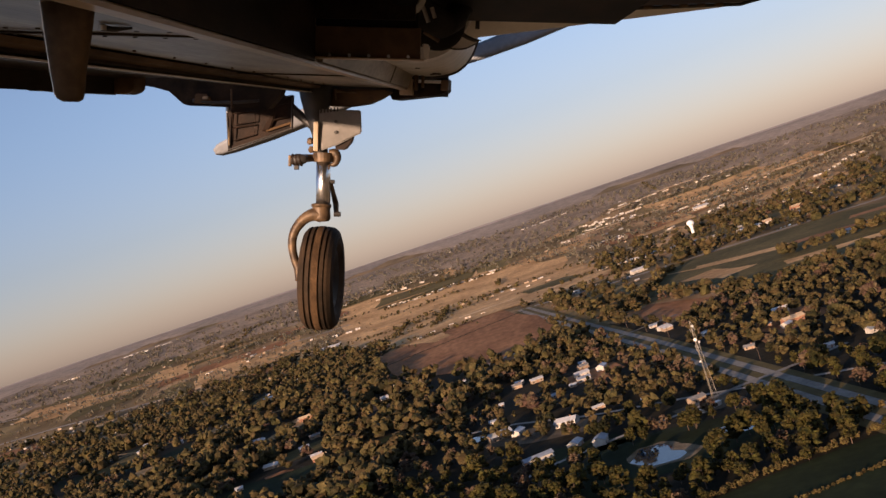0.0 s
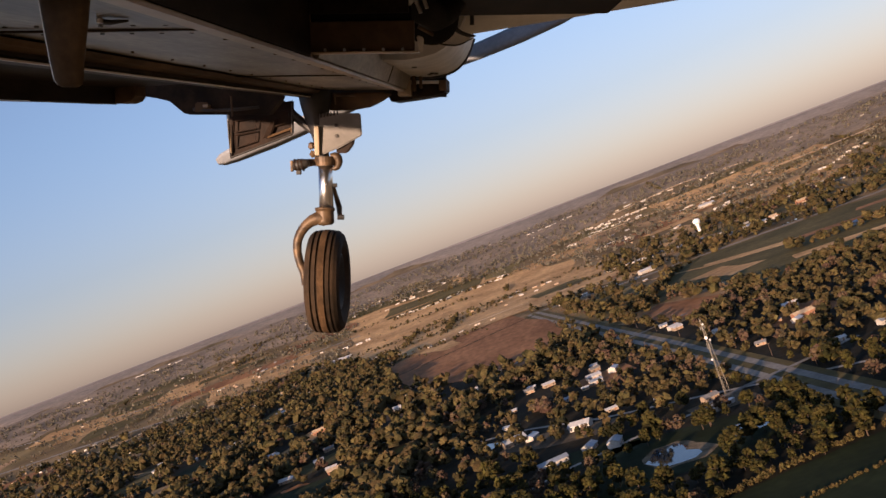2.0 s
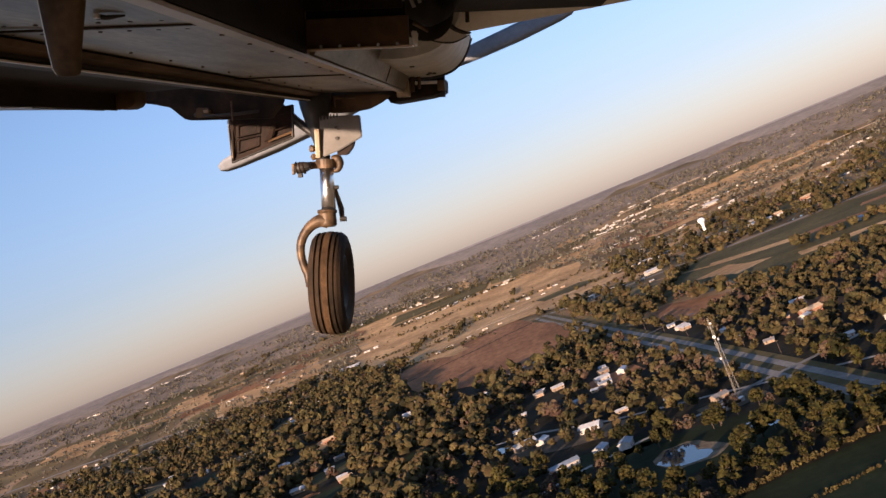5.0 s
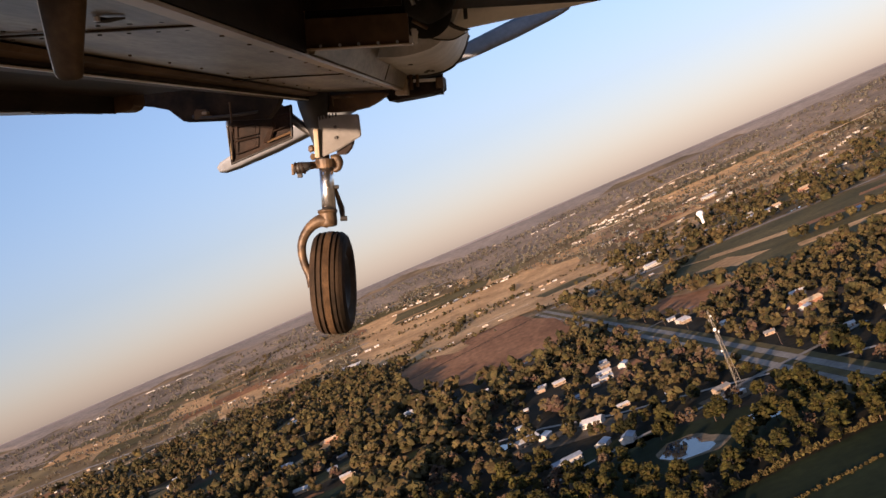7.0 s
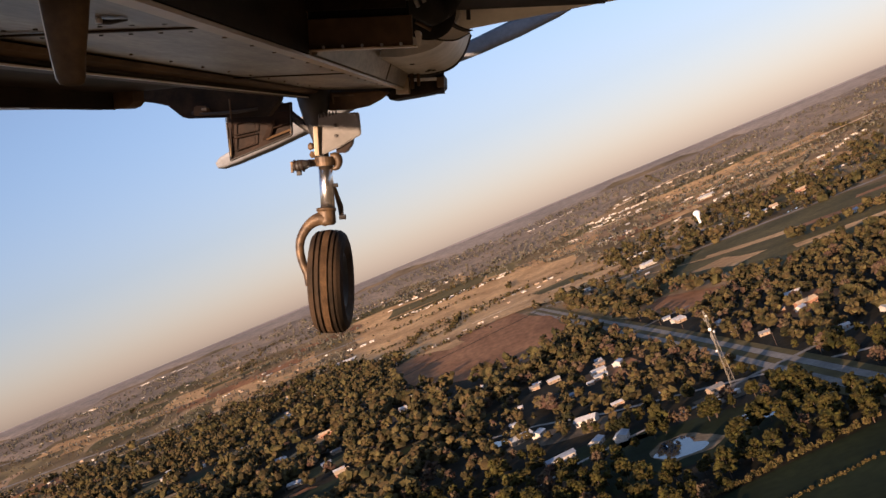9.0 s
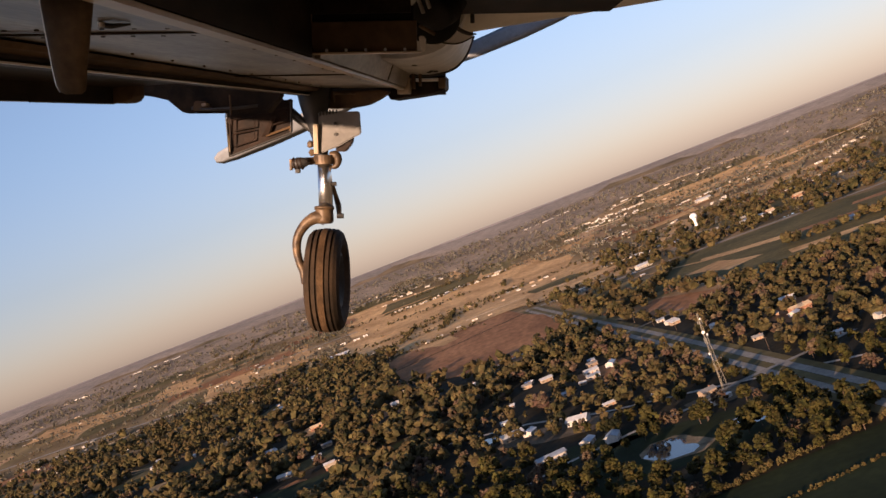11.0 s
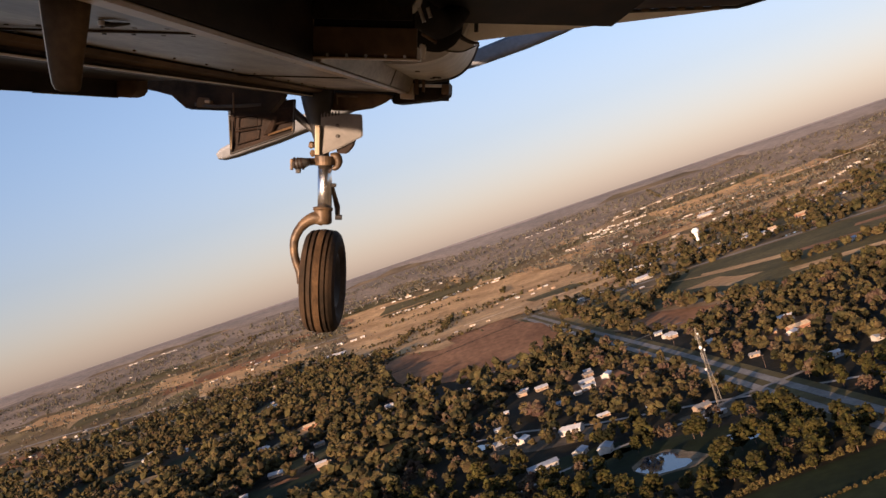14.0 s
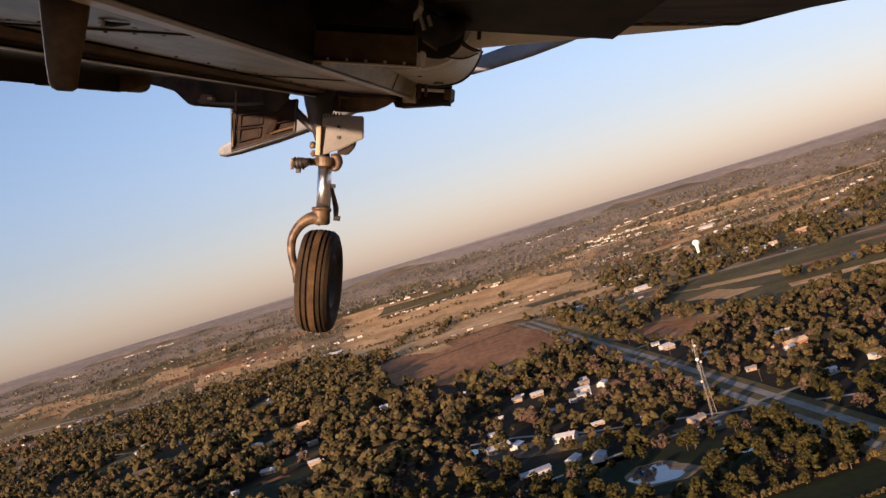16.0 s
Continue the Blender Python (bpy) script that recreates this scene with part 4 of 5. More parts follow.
def stamp(name, kinds, spots, mat, label, category):
    """Many trees in one mesh. spots: rows of x, y, z, height, turn, kind."""
    vs, fs, n = [], [], 0
    for x, y, z, h, a, k in spots:
        v, f = kinds[int(k)]
        c, s = math.cos(a) * h, math.sin(a) * h
        w = np.empty_like(v)
        w[:, 0], w[:, 1], w[:, 2] = v[:, 0] * c - v[:, 1] * s + x, v[:, 0] * s + v[:, 1] * c + y, v[:, 2] * h + z
        vs.append(w)
        fs.append(f + n)
        n += len(v)
    vs, fs = np.concatenate(vs), np.concatenate(fs)
    me = bpy.data.meshes.new(name)
    me.vertices.add(len(vs))
    me.vertices.foreach_set("co", vs.ravel())
    me.loops.add(fs.size)
    me.loops.foreach_set("vertex_index", fs.ravel().astype(np.int32))
    me.polygons.add(len(fs))
    me.polygons.foreach_set("loop_start", np.arange(0, fs.size, 3, dtype=np.int32))
    me.polygons.foreach_set("use_smooth", np.zeros(len(fs), bool))
    me.update()
    me.validate()
    me.materials.append(mat)
    return tagged(new(name, me), label, category, kind="stuff")


rng = np.random.default_rng(7)
NEAR_KINDS = [crown(rng, 13, ICO1, 1.0, w) for w in (1.4, 1.65, 1.2, 1.75, 1.45, 1.55, 1.05, 1.8)]
FRONT_KINDS = [crown(rng, 46, ICO1, 1.0, w, 0.56) for w in (1.35, 1.55, 1.15, 1.5, 1.4, 1.45, 1.0, 1.6)]
TWIG_KINDS = [crown(rng, 58, ICO1, 1.0, w, 0.44) for w in (1.3, 1.5, 1.2, 1.45, 1.35, 1.4, 1.1, 1.5)]
MID_KINDS = [crown(rng, 6, ICO1, 1.05, w) for w in (1.5, 1.9, 1.15, 1.7, 1.35, 2.1)]
FAR_KINDS = [crown(rng, 4, ICO1, 1.1, w) for w in (1.45, 1.7, 1.3, 1.55)]
SCRUB_KINDS = [crown(rng, 2, ICO1, 1.2, 2.4) for _ in range(4)]

CLEAR = [
    [(-300, 2320), (-342, 3290), (60, 3040), (303, 2672), (297, 1792), (193, 1891), (-12, 1962), (-74, 1760)],
    [(214, 1420), (361, 1710), (640, 1650), (900, 1300), (620, 1100), (392, 1150), (302, 1140), (322, 1300)],
    [(186, 1235), (233, 1316), (298, 1170), (222, 1117)],
    [(-110, 806), (-40, 822), (-5, 790), (40, 760), (60, 700), (30, 690), (-20, 790)],
    [(20, 720), (75, 700), (80, 668), (30, 662)],
    [(70, 950), (125, 950), (125, 985), (75, 1000)],
    [(150, 1060), (200, 1050), (196, 960), (140, 990)],
    BROWN_FIELD, GREEN_FIELD,
    [(62, 574), (58, 652), (104, 662), (118, 640), (152, 638), (154, 596), (112, 590), (106, 574)],
    [(112, 668), (108, 720), (168, 722), (168, 668)],
]


def inside(x, y, outline):
    hit = np.zeros(len(x), bool)
    for (xa, ya), (xb, yb) in zip(outline, outline[1:] + outline[:1]):
        if ya != yb:
            hit ^= ((ya > y) != (yb > y)) & (x < (xb - xa) * (y - ya) / (yb - ya) + xa)
    return hit


def near_line(x, y, line, width):
    near = np.zeros(len(x), bool)
    for (xa, ya), (xb, yb) in zip(line, line[1:]):
        d = np.array([xb - xa, yb - ya])
        k = np.clip(((x - xa) * d[0] + (y - ya) * d[1]) / (d @ d), 0, 1)
        near |= np.hypot(x - xa - k * d[0], y - ya - k * d[1]) < width
    return near


def patches(x, y, size):
    """Smooth uneven patches between 0 and 1."""
    return np.array([0.5 + 0.5 * noise.noise(Vector((a / size, b / size, 3.7))) for a, b in zip(x, y)])


def scatter(step, y0, y1, slope, margin):
    """Jittered spots over the stretch of land ahead."""
    ys = np.arange(y0, y1, step)
    out = []
    for y in ys:
        half = slope * y + margin
        x = np.arange(-half, half, step)
        out.append(np.stack([x, np.full(len(x), y)], 1))
    p = np.concatenate(out)
    return p + rng.uniform(-0.48, 0.48, p.shape) * step


def keep_off(p):
    x, y = p.T
    bad = np.zeros(len(p), bool)
    for outline in CLEAR:
        bad |= inside(x, y, outline)
    for outline in MEADOWS:
        bad |= inside(x, y, outline)
    for line, w in (([(-1250, 2330), (-1001, 2371), (-865, 2390), (-831, 2455), (-758, 2507), (-640, 2500)], 24), ([(-840, 1790), (-723, 1743), (-635, 1697), (-542, 1600)], 16),
                    ([(-70, 900), (14, 848), (69, 786), (143, 732), (260, 640)], 8), ([(-60, 640), (-10, 658), (31, 678), (73, 690), (140, 700)], 9),
                    ([(100, 1830), (139, 1809), (278, 1749), (366, 1729), (520, 1700)], 14), ([(-1400, 2100), (-963, 1975), (-871, 1922), (-600, 1850)], 24), ([(-1243, 2610), (-1072, 2602), (-838, 2530), (-758, 2507)], 24), ([(-700, 1650), (-420, 1560), (-250, 1500), (-90, 1340)], 14)):
        bad |= near_line(x, y, line, w)
    bad |= near_line(x - 3, y, HIGHWAY, 16)
    for gx, gy, gw, gd in GLADES:
        bad |= (np.abs(x - gx) < gw / 2 + 3) & (y > gy - gd / 2 - 30) & (y < gy + gd / 2) & (rng.random(len(p)) < 0.95)
    for hx, hy in HOUSE_SPOTS:
        bad |= (np.abs(x - hx + 0.1 * (hy - y)) < 15) & (y > hy - (34 if hy < 1000 else 75)) & (y < hy + 10) & (rng.random(len(p)) < (0.62 if hy < 1000 else 0.9))
    return ~bad


def rows(p, h0, h1, kinds):
    n = len(p)
    return np.stack([p[:, 0], p[:, 1], height_np(p[:, 0], p[:, 1]) - 0.3, rng.uniform(h0, h1, n), rng.uniform(0, 6.28, n), rng.integers(0, kinds, n)], 1)



# ---------------------------------------------------------------- houses, barns and sheds
WALL_W = material("white_siding", (0.38, 0.34, 0.29), (0.50, 0.455, 0.395), 0.5, 0.7, fine=0.1)
WALL_T = material("tan_siding", (0.27, 0.20, 0.135), (0.36, 0.27, 0.19), 0.5, 0.75, fine=0.1)
WALL_R = material("brick_wall", (0.26, 0.13, 0.08), (0.34, 0.18, 0.11), 0.8, 0.85, fine=0.2)
ROOF_W = material("white_metal_roof", (0.48, 0.47, 0.45), (0.64, 0.62, 0.59), 0.3, 0.4, 0.2, fine=0.06)
ROOF_G = material("grey_shingle", (0.16, 0.155, 0.15), (0.24, 0.23, 0.22), 0.6, 0.85, fine=0.2)
ROOF_B = material("blue_grey_metal_roof", (0.22, 0.25, 0.29), (0.32, 0.35, 0.39), 0.3, 0.4, 0.2, fine=0.08)
ROOF_T = material("tan_roof", (0.46, 0.33, 0.20), (0.58, 0.44, 0.28), 0.4, 0.8, fine=0.15)
PANE = material("dark_window", (0.02, 0.022, 0.025), (0.04, 0.042, 0.045), 1.0, 0.1)
STYLES = [(WALL_W, ROOF_W, "white house with a white metal roof", "house"), (WALL_T, ROOF_G, "tan house with a grey shingle roof", "house"),
          (WALL_W, ROOF_B, "pale barn with a blue-grey metal roof", "barn"), (WALL_R, ROOF_T, "brick house with a sunlit tan roof", "house"),
          (WALL_T, ROOF_W, "tan shed with a white roof", "shed")]
HOUSE_SPOTS = []
# glades in the wood: centre, width and depth
GLADES = [(-252, 1300, 34, 120), (-372, 1770, 46, 150), (-128, 1240, 26, 90), (-405, 1520, 40, 120), (-40, 1470, 36, 130), (45, 1290, 30, 110), (-310, 1120, 30, 80), (-560, 1600, 44, 140), (-215, 960, 22, 70), (-470, 1330, 40, 100)]
for k, (x, y, w, d) in enumerate(GLADES):
    patch(x, y, w, d, (k * 37) % 30 - 15, (TAN, OLIVE, BROWN)[k % 3], "small glade of dry grass in the wood", 0.3)


def quad_box(bm, x0, x1, y0, y1, z0, z1):
    bmesh.ops.create_cube(bm, size=1.0, matrix=Matrix.Translation(((x0 + x1) / 2, (y0 + y1) / 2, (z0 + z1) / 2)) @ Matrix.Diagonal((x1 - x0, y1 - y0, z1 - z0, 1)))


def house(x, y, turn, w, d, h, style):
    """A gabled building: walls, roof with eaves, door, windows and a chimney."""
    wall, roof, label, kind = STYLES[style]
    w, d, h = w * 0.72, d * 0.74, h * 0.85
    gap = x - highway_x(y)
    if abs(gap) < 34:
        x += math.copysign(34, gap) - gap
    top = tagged(new({"house": "house", "barn": "barn", "shed": "shed"}[kind]), label, kind, group="buildings among the trees")
    top.matrix_world = pose(x, y, height(x, y), 0, 0, turn)
    rise = d * 0.22
    bm = bmesh.new()
    a = [bm.verts.new(c) for c in ((-w / 2, -d / 2, -0.5), (-w / 2, d / 2, -0.5), (-w / 2, d / 2, h), (-w / 2, 0, h + rise), (-w / 2, -d / 2, h))]
    b = [bm.verts.new((w / 2, v.co.y, v.co.z)) for v in a]
    bm.faces.new(a)
    bm.faces.new(b[::-1])
    for i in range(5):
        bm.faces.new((a[i], b[i], b[(i + 1) % 5], a[(i + 1) % 5]))
    part("wall", bm, wall, top)
    e, t = 0.6, 0.22
    slope = rise / (d / 2)
    for s in (-1, 1):
        bm = bmesh.new()
        lo = [(sx * (w / 2 + e), s * (d / 2 + e), h - e * slope + 0.03) for sx in (-1, 1)]
        hi = [(sx * (w / 2 + e), 0.0, h + rise + 0.03) for sx in (1, -1)]
        v = [bm.verts.new(c) for c in lo + hi]
        u = [bm.verts.new((c[0], c[1], c[2] + t)) for c in lo + hi]
        bm.faces.new(v)
        bm.faces.new(u[::-1])
        for i in range(4):
            bm.faces.new((v[i], u[i], u[(i + 1) % 4], v[(i + 1) % 4]))
        part("roof", bm, roof, top)
    n = max(2, int(w / 4))
    for i in range(n):
        cx = -w / 2 + w * (i + 0.5) / n
        if i == n // 2:
            part("door", block(cx - 0.55, cx + 0.55, -d / 2 - 0.06, -d / 2 + 0.05, 0, 2.1), WALL_R, top)
        else:
            part("window", block(cx - 0.7, cx + 0.7, -d / 2 - 0.05, -d / 2 + 0.05, 1.0, 2.2), PANE, top)
    if kind == "house":
        part("chimney", block(w * 0.25 - 0.4, w * 0.25 + 0.4, -0.4, 0.4, h, h + rise + 1.0), WALL_R, top)
    HOUSE_SPOTS.append((x, y))
    return top


for row in ((-2, 812, 20, 26, 15, 5, 4), (12, 806, 60, 16, 11, 4, 0), (50, 781, -25, 24, 14, 5, 0), (62, 690, 70, 17, 12, 5, 2), (46, 706, 60, 15, 11, 4, 2),
            (18, 700, 15, 30, 10, 4, 2), (90, 968, 10, 19, 12, 4, 0), (110, 966, 65, 17, 10, 5, 0), (97, 1006, 20, 14, 9, 4, 1), (88, 940, 10, 17, 9, 4, 2),
            (50, 1019, 10, 17, 10, 4, 4), (30, 1022, -10, 14, 9, 4, 1)):
    house(*row)
for row in ((283, 946, -15, 20, 13, 5, 0), (272, 884, 10, 26, 13, 5, 3), (262, 872, 40, 12, 9, 4, 0), (255, 905, 5, 9, 7, 3, 1), (172, 1080, 25, 17, 9, 4, 0),
            (188, 1066, 10, 14, 10, 4, 4), (212, 965, 50, 12, 9, 3, 0), (138, 716, 20, 16, 10, 4, 1), (285, 748, 15, 15, 10, 4, 2)):
    house(*row)
for row in ((-122, 1327, 20, 22, 13, 5, 3), (-124, 1262, 0, 14, 10, 4, 0), (-235, 1322, 10, 26, 13, 5, 3), (-177, 996, 15, 20, 12, 4, 3),
            (-234, 1040, -10, 22, 12, 4, 4), (-290, 1261, 10, 18, 10, 4, 2), (-205, 1085, 5, 15, 10, 4, 2), (320, 1790, 15, 40, 18, 6, 0), (545, 1900, 10, 30, 14, 5, 0)):
    house(*row)
for row in ((568, 1880, 20, 26, 14, 5, 0), (602, 1910, 0, 26, 14, 5, 3), (690, 1995, 10, 30, 18, 7, 3), (723, 1872, 15, 28, 14, 5, 0), (700, 1860, 10, 20, 12, 4, 0),
            (529, 1362, 30, 20, 12, 5, 2), (560, 1370, -10, 16, 10, 4, 0), (-307, 2405, 10, 40, 18, 6, 0), (-330, 2420, 5, 30, 14, 6, 0), (693, 2700, 10, 60, 22, 8, 0)):
    house(*row)

for row in ((-285, 1252, 12, 16, 9, 4, 0), (-362, 1743, 10, 24, 11, 4, 4), (-201, 1144, 20, 16, 9, 4, 1), (-467, 1536, 5, 18, 10, 4, 0),
            (-552, 1652, 15, 18, 10, 4, 4), (-256, 975, 10, 10, 8, 3, 0), (-542, 1585, -5, 16, 9, 4, 2), (-182, 1012, 8, 16, 9, 4, 0)):
    house(*row)
# small sheds and trailers between them
for row in ((7, 949, -5, 10, 7, 3, 4), (-24, 1175, 10, 9, 8, 3, 0), (100, 1030, -6, 10, 8, 3, 2),
            (76, 928, -20, 9, 6, 3, 4), (34, 1041, -18, 12, 6, 3, 4), (57, 909, 10, 14, 8, 3, 2), (79, 801, 5, 14, 6, 3, 4), (-4, 882, -14, 9, 6, 3, 2), (166, 1118, -7, 12, 8, 3, 2)):
    house(*row)
for row in ((209, 904, 4, 12, 8, 3, 4), (201, 835, -19, 12, 8, 3, 1), (248, 746, -7, 12, 7, 3, 0), (112, 771, -11, 9, 7, 3, 2)):
    house(*row)
for row in ((190, 1401, 17, 12, 8, 3, 4), (288, 1651, 12, 10, 6, 3, 4), (294, 1549, -20, 9, 6, 3, 4), (-376, 1823, 14, 9, 6, 3, 2), (-244, 1331, -2, 12, 6, 3, 1), (-337, 1924, -18, 12, 7, 3, 4),
            (-409, 1558, -12, 14, 7, 3, 2)):
    house(*row)


near = scatter(13.6, 330, 1180, 0.56, 60)
near = near[keep_off(near)]
_p = patches(near[:, 0], near[:, 1], 70)
village = inside(near[:, 0], near[:, 1], [(-110, 640), (-60, 860), (20, 1060), (210, 1130), (420, 960), (330, 620), (150, 620)])
near = near[rng.random(len(near)) < np.where(village, 0.84, np.clip(1.5 * _p + 0.38, 0, 0.97))]
bare = rng.random(len(near)) < 0.10 + 0.36 * (patches(near[:, 0] + 900, near[:, 1], 60) > 0.64)
near_rows, bare_rows = rows(near[~bare], 10, 20.5, len(NEAR_KINDS)), rows(near[bare], 8, 14, len(NEAR_KINDS))
# garden trees round the houses stay low
_yard = inside(near_rows[:, 0], near_rows[:, 1], [(-110, 640), (-60, 860), (20, 1060), (150, 1180), (420, 1130), (420, 960), (330, 700), (150, 690)])
near_rows[:, 3] = np.where(_yard, near_rows[:, 3] * 0.62, near_rows[:, 3])
# in the low ground a few tall pines stand over much shorter growth
_low = inside(near_rows[:, 0], near_rows[:, 1], [(30, 300), (30, 640), (140, 690), (330, 740), (800, 800), (800, 300)])
_tall = rng.random(len(near_rows)) < 0.25
near_rows[:, 3] = np.where(_low, np.where(_tall, near_rows[:, 3] * 0.4 + 11, near_rows[:, 3] * 0.7), near_rows[:, 3])
near_rows = near_rows[~_low | (rng.random(len(near_rows)) < 0.95)]
_stretch = (near_rows[:, 0] > 0.30 * near_rows[:, 1] - 260) & (near_rows[:, 0] < 0.36 * near_rows[:, 1] + 40)
_near_one = np.flatnonzero(_stretch)[np.argsort(near_rows[_stretch, 1])][:290]
single = np.isin(np.arange(len(near_rows)), _near_one)
_front = near_rows[:, 1] < 740
stamp("front_pine_wood", FRONT_KINDS, near_rows[~single & _front], LEAF_FRONT, "dark olive-green trees standing over the low ground", "trees")
stamp("pine_wood", NEAR_KINDS, near_rows[~single & ~_front], LEAF, "dense olive-green pine wood in low sun", "trees")
_front = bare_rows[:, 1] < 800
stamp("bare_wood", NEAR_KINDS, bare_rows[~_front], BARE, "brown leafless trees among the pines", "trees")
stamp("front_bare_wood", TWIG_KINDS, bare_rows[_front], BARE, "brown leafless trees round the low ground", "trees")
mid = scatter(15.5, 1180, 2450, 0.56, 80)
mid = mid[keep_off(mid)]
_edge = np.interp(mid[:, 0], [-1300, -900, -623, -480, -249, -74, 13, 139, 186, 300, 700, 1200], [1750, 1900, 1800, 2020, 2060, 1743, 1760, 1555, 1235, 1130, 1080, 1050])
_p, _q = patches(mid[:, 0], mid[:, 1], 110), patches(mid[:, 0] + 500, mid[:, 1], 45)
_edge = _edge + 900 * (_p - 0.5) + 400 * (_q - 0.5)
mid = mid[rng.random(len(mid)) < np.where(mid[:, 1] < _edge, np.clip(2.6 * _p - 0.45, 0.12, 0.95), np.where(mid[:, 0] < -200, 0.6, 0.4) * (_q > 0.52) + 0.05 + 0.5 * np.exp(np.minimum(0, _edge - mid[:, 1]) / 220) * (_q > 0.42))]
_b = rng.random(len(mid)) < 0.10 + 0.40 * (patches(mid[:, 0] - 700, mid[:, 1], 80) > 0.6)
stamp("distant_wood", MID_KINDS, rows(mid[~_b], 9, 20, len(MID_KINDS)), LEAF, "olive woods farther off", "trees")
stamp("distant_bare_wood", MID_KINDS, rows(mid[_b], 6, 12, len(MID_KINDS)), BARE, "brown leafless woods farther off", "trees")
far = scatter(22, 2300, 4350, 0.56, 100)
far = far[np.hypot(far[:, 0], far[:, 1]) < 3900]
far = far[keep_off(far)]
_p = patches(far[:, 0] * 0.6, far[:, 1] * 1.6, 220)
far = far[rng.random(len(far)) < np.where(_p > 0.52, 0.8, 0.18)]
stamp("far_woods", FAR_KINDS, rows(far, 8, 14, len(FAR_KINDS)), FAR_LEAF, "woods near the horizon, paled with haze in the colour", "trees")
scrub = scatter(17, 1700, 3600, 0.56, 100)
_p = patches(scrub[:, 0] * 0.7, scrub[:, 1] * 1.2, 60)
scrub = scrub[rng.random(len(scrub)) < 0.03 + 0.55 * (_p > 0.56)]
_open = ~keep_off(scrub)
scrub = scrub[~_open | (rng.random(len(scrub)) < 0.10)]
stamp("scrub", SCRUB_KINDS, rows(scrub, 3, 7, 4), SCRUB, "dry brown scrub over the plain", "shrubs")

# the trees nearest to the aircraft, each a thing of its own
def trunk(seed):
    r = random.Random(seed)
    bm = tube([(0, 0, -0.02), (0.004, 0, 0.2), (r.uniform(-0.02, 0.02), r.uniform(-0.02, 0.02), 0.5), (0, 0, 0.85)], [0.022, 0.017, 0.012, 0.004], 6)
    for k in range(4):
        a, h = r.uniform(0, 6.28), r.uniform(0.35, 0.7)
        limb = tube([(0, 0, h), (0.10 * math.cos(a), 0.10 * math.sin(a), h + 0.07), (0.2 * math.cos(a), 0.2 * math.sin(a), h + 0.11)], [0.008, 0.006, 0.002], 5)
        me = bpy.data.meshes.new("limb")
        limb.to_mesh(me)
        limb.free()
        bm.from_mesh(me)
        bpy.data.meshes.remove(me)
    return bm


models = []
for k in range(6):
    top = tagged(new("tree"), "olive-green pine with an uneven rounded crown", "tree", group="nearest pines")
    part("trunk", trunk(k), BARK, top)
    v, f = crown(rng, 64, ICO1, 1.0, (1.2, 1.4, 1.1, 1.5, 1.3, 1.0)[k], 0.5)
    mesh_object("crown", v.tolist(), f.tolist(), LEAF_ONE, top).data.polygons.foreach_set("use_smooth", np.zeros(len(f), bool))
    models.append(top)
for k, (x, y, z, h, a, kind) in enumerate(near_rows[_near_one]):
    m = Matrix.LocRotScale((x, y, z), Euler((0, 0, a)), (h, h, h))
    if k < len(models):
        models[k].matrix_world = m
    else:
        model = models[k % len(models)]
        t = copy_thing(model, pose(x, y, z, 0, 0, math.degrees(a)))
        t.matrix_basis = m

# ---------------------------------------------------------------- far warehouses and scattered roofs
def shed_row(line, count, size, roofs, label):
    """Flat-roofed warehouses along a line."""
    (xa, ya), (xb, yb) = line
    r = random.Random(count)
    for i in range(count):
        k = (i + 0.5) / count
        x, y = xa + (xb - xa) * k + r.uniform(-6, 6), ya + (yb - ya) * k + r.uniform(-30, 30)
        w, d, h = size * r.uniform(0.4, 0.95), size * 0.4 * r.uniform(0.6, 1.1), r.uniform(3.5, 6)
        top = tagged(new("warehouse"), label, "warehouse", group="far warehouses")
        top.matrix_world = pose(x, y, height(x, y) - 1, 0, 0, r.uniform(-12, 12))
        part("wall", block(-w / 2, w / 2, -d / 2, d / 2, 0, h), WALL_W, top)
        part("roof", block(-w / 2 - 0.4, w / 2 + 0.4, -d / 2 - 0.4, d / 2 + 0.4, h + 0.02, h + 0.6, 0.1), r.choice(roofs), top)
        part("loading_door", block(-2, 2, -d / 2 - 0.12, -d / 2 + 0.1, 0.9, 4.8), ROOF_G, top)


shed_row(((-190, 2890), (148, 2893)), 27, 23, [ROOF_W, ROOF_W, ROOF_T], "long white warehouse beyond the pasture")
shed_row(((378, 2700), (482, 2692)), 9, 22, [ROOF_W], "white warehouse beyond the pasture")
shed_row(((-240, 3150), (-130, 3190)), 4, 24, [ROOF_W, ROOF_T], "white warehouse beyond the pasture")
shed_row(((-340, 2640), (-250, 2600)), 3, 24, [ROOF_W], "white warehouse beside the pasture")
shed_row(((-1230, 3720), (-1050, 3800)), 5, 40, [ROOF_W], "pale warehouse near the horizon")
shed_row(((-1420, 3560), (-1330, 3540)), 4, 40, [ROOF_W, ROOF_T], "pale warehouse near the horizon")
shed_row(((300, 3700), (520, 3720)), 7, 36, [ROOF_W, ROOF_B], "pale warehouse near the horizon")
shed_row(((640, 2820), (900, 2760)), 9, 28, [ROOF_W, ROOF_T], "white warehouse far across the plain")
shed_row(((560, 3400), (980, 3300)), 9, 34, [ROOF_T, ROOF_W], "tan warehouse far across the plain")
shed_row(((410, 3190), (630, 3160)), 18, 22, [ROOF_T, ROOF_T, ROOF_W], "tan-roofed block of a far suburb")
shed_row(((430, 3090), (590, 3045)), 12, 20, [ROOF_T, ROOF_W], "tan-roofed block of a far suburb")
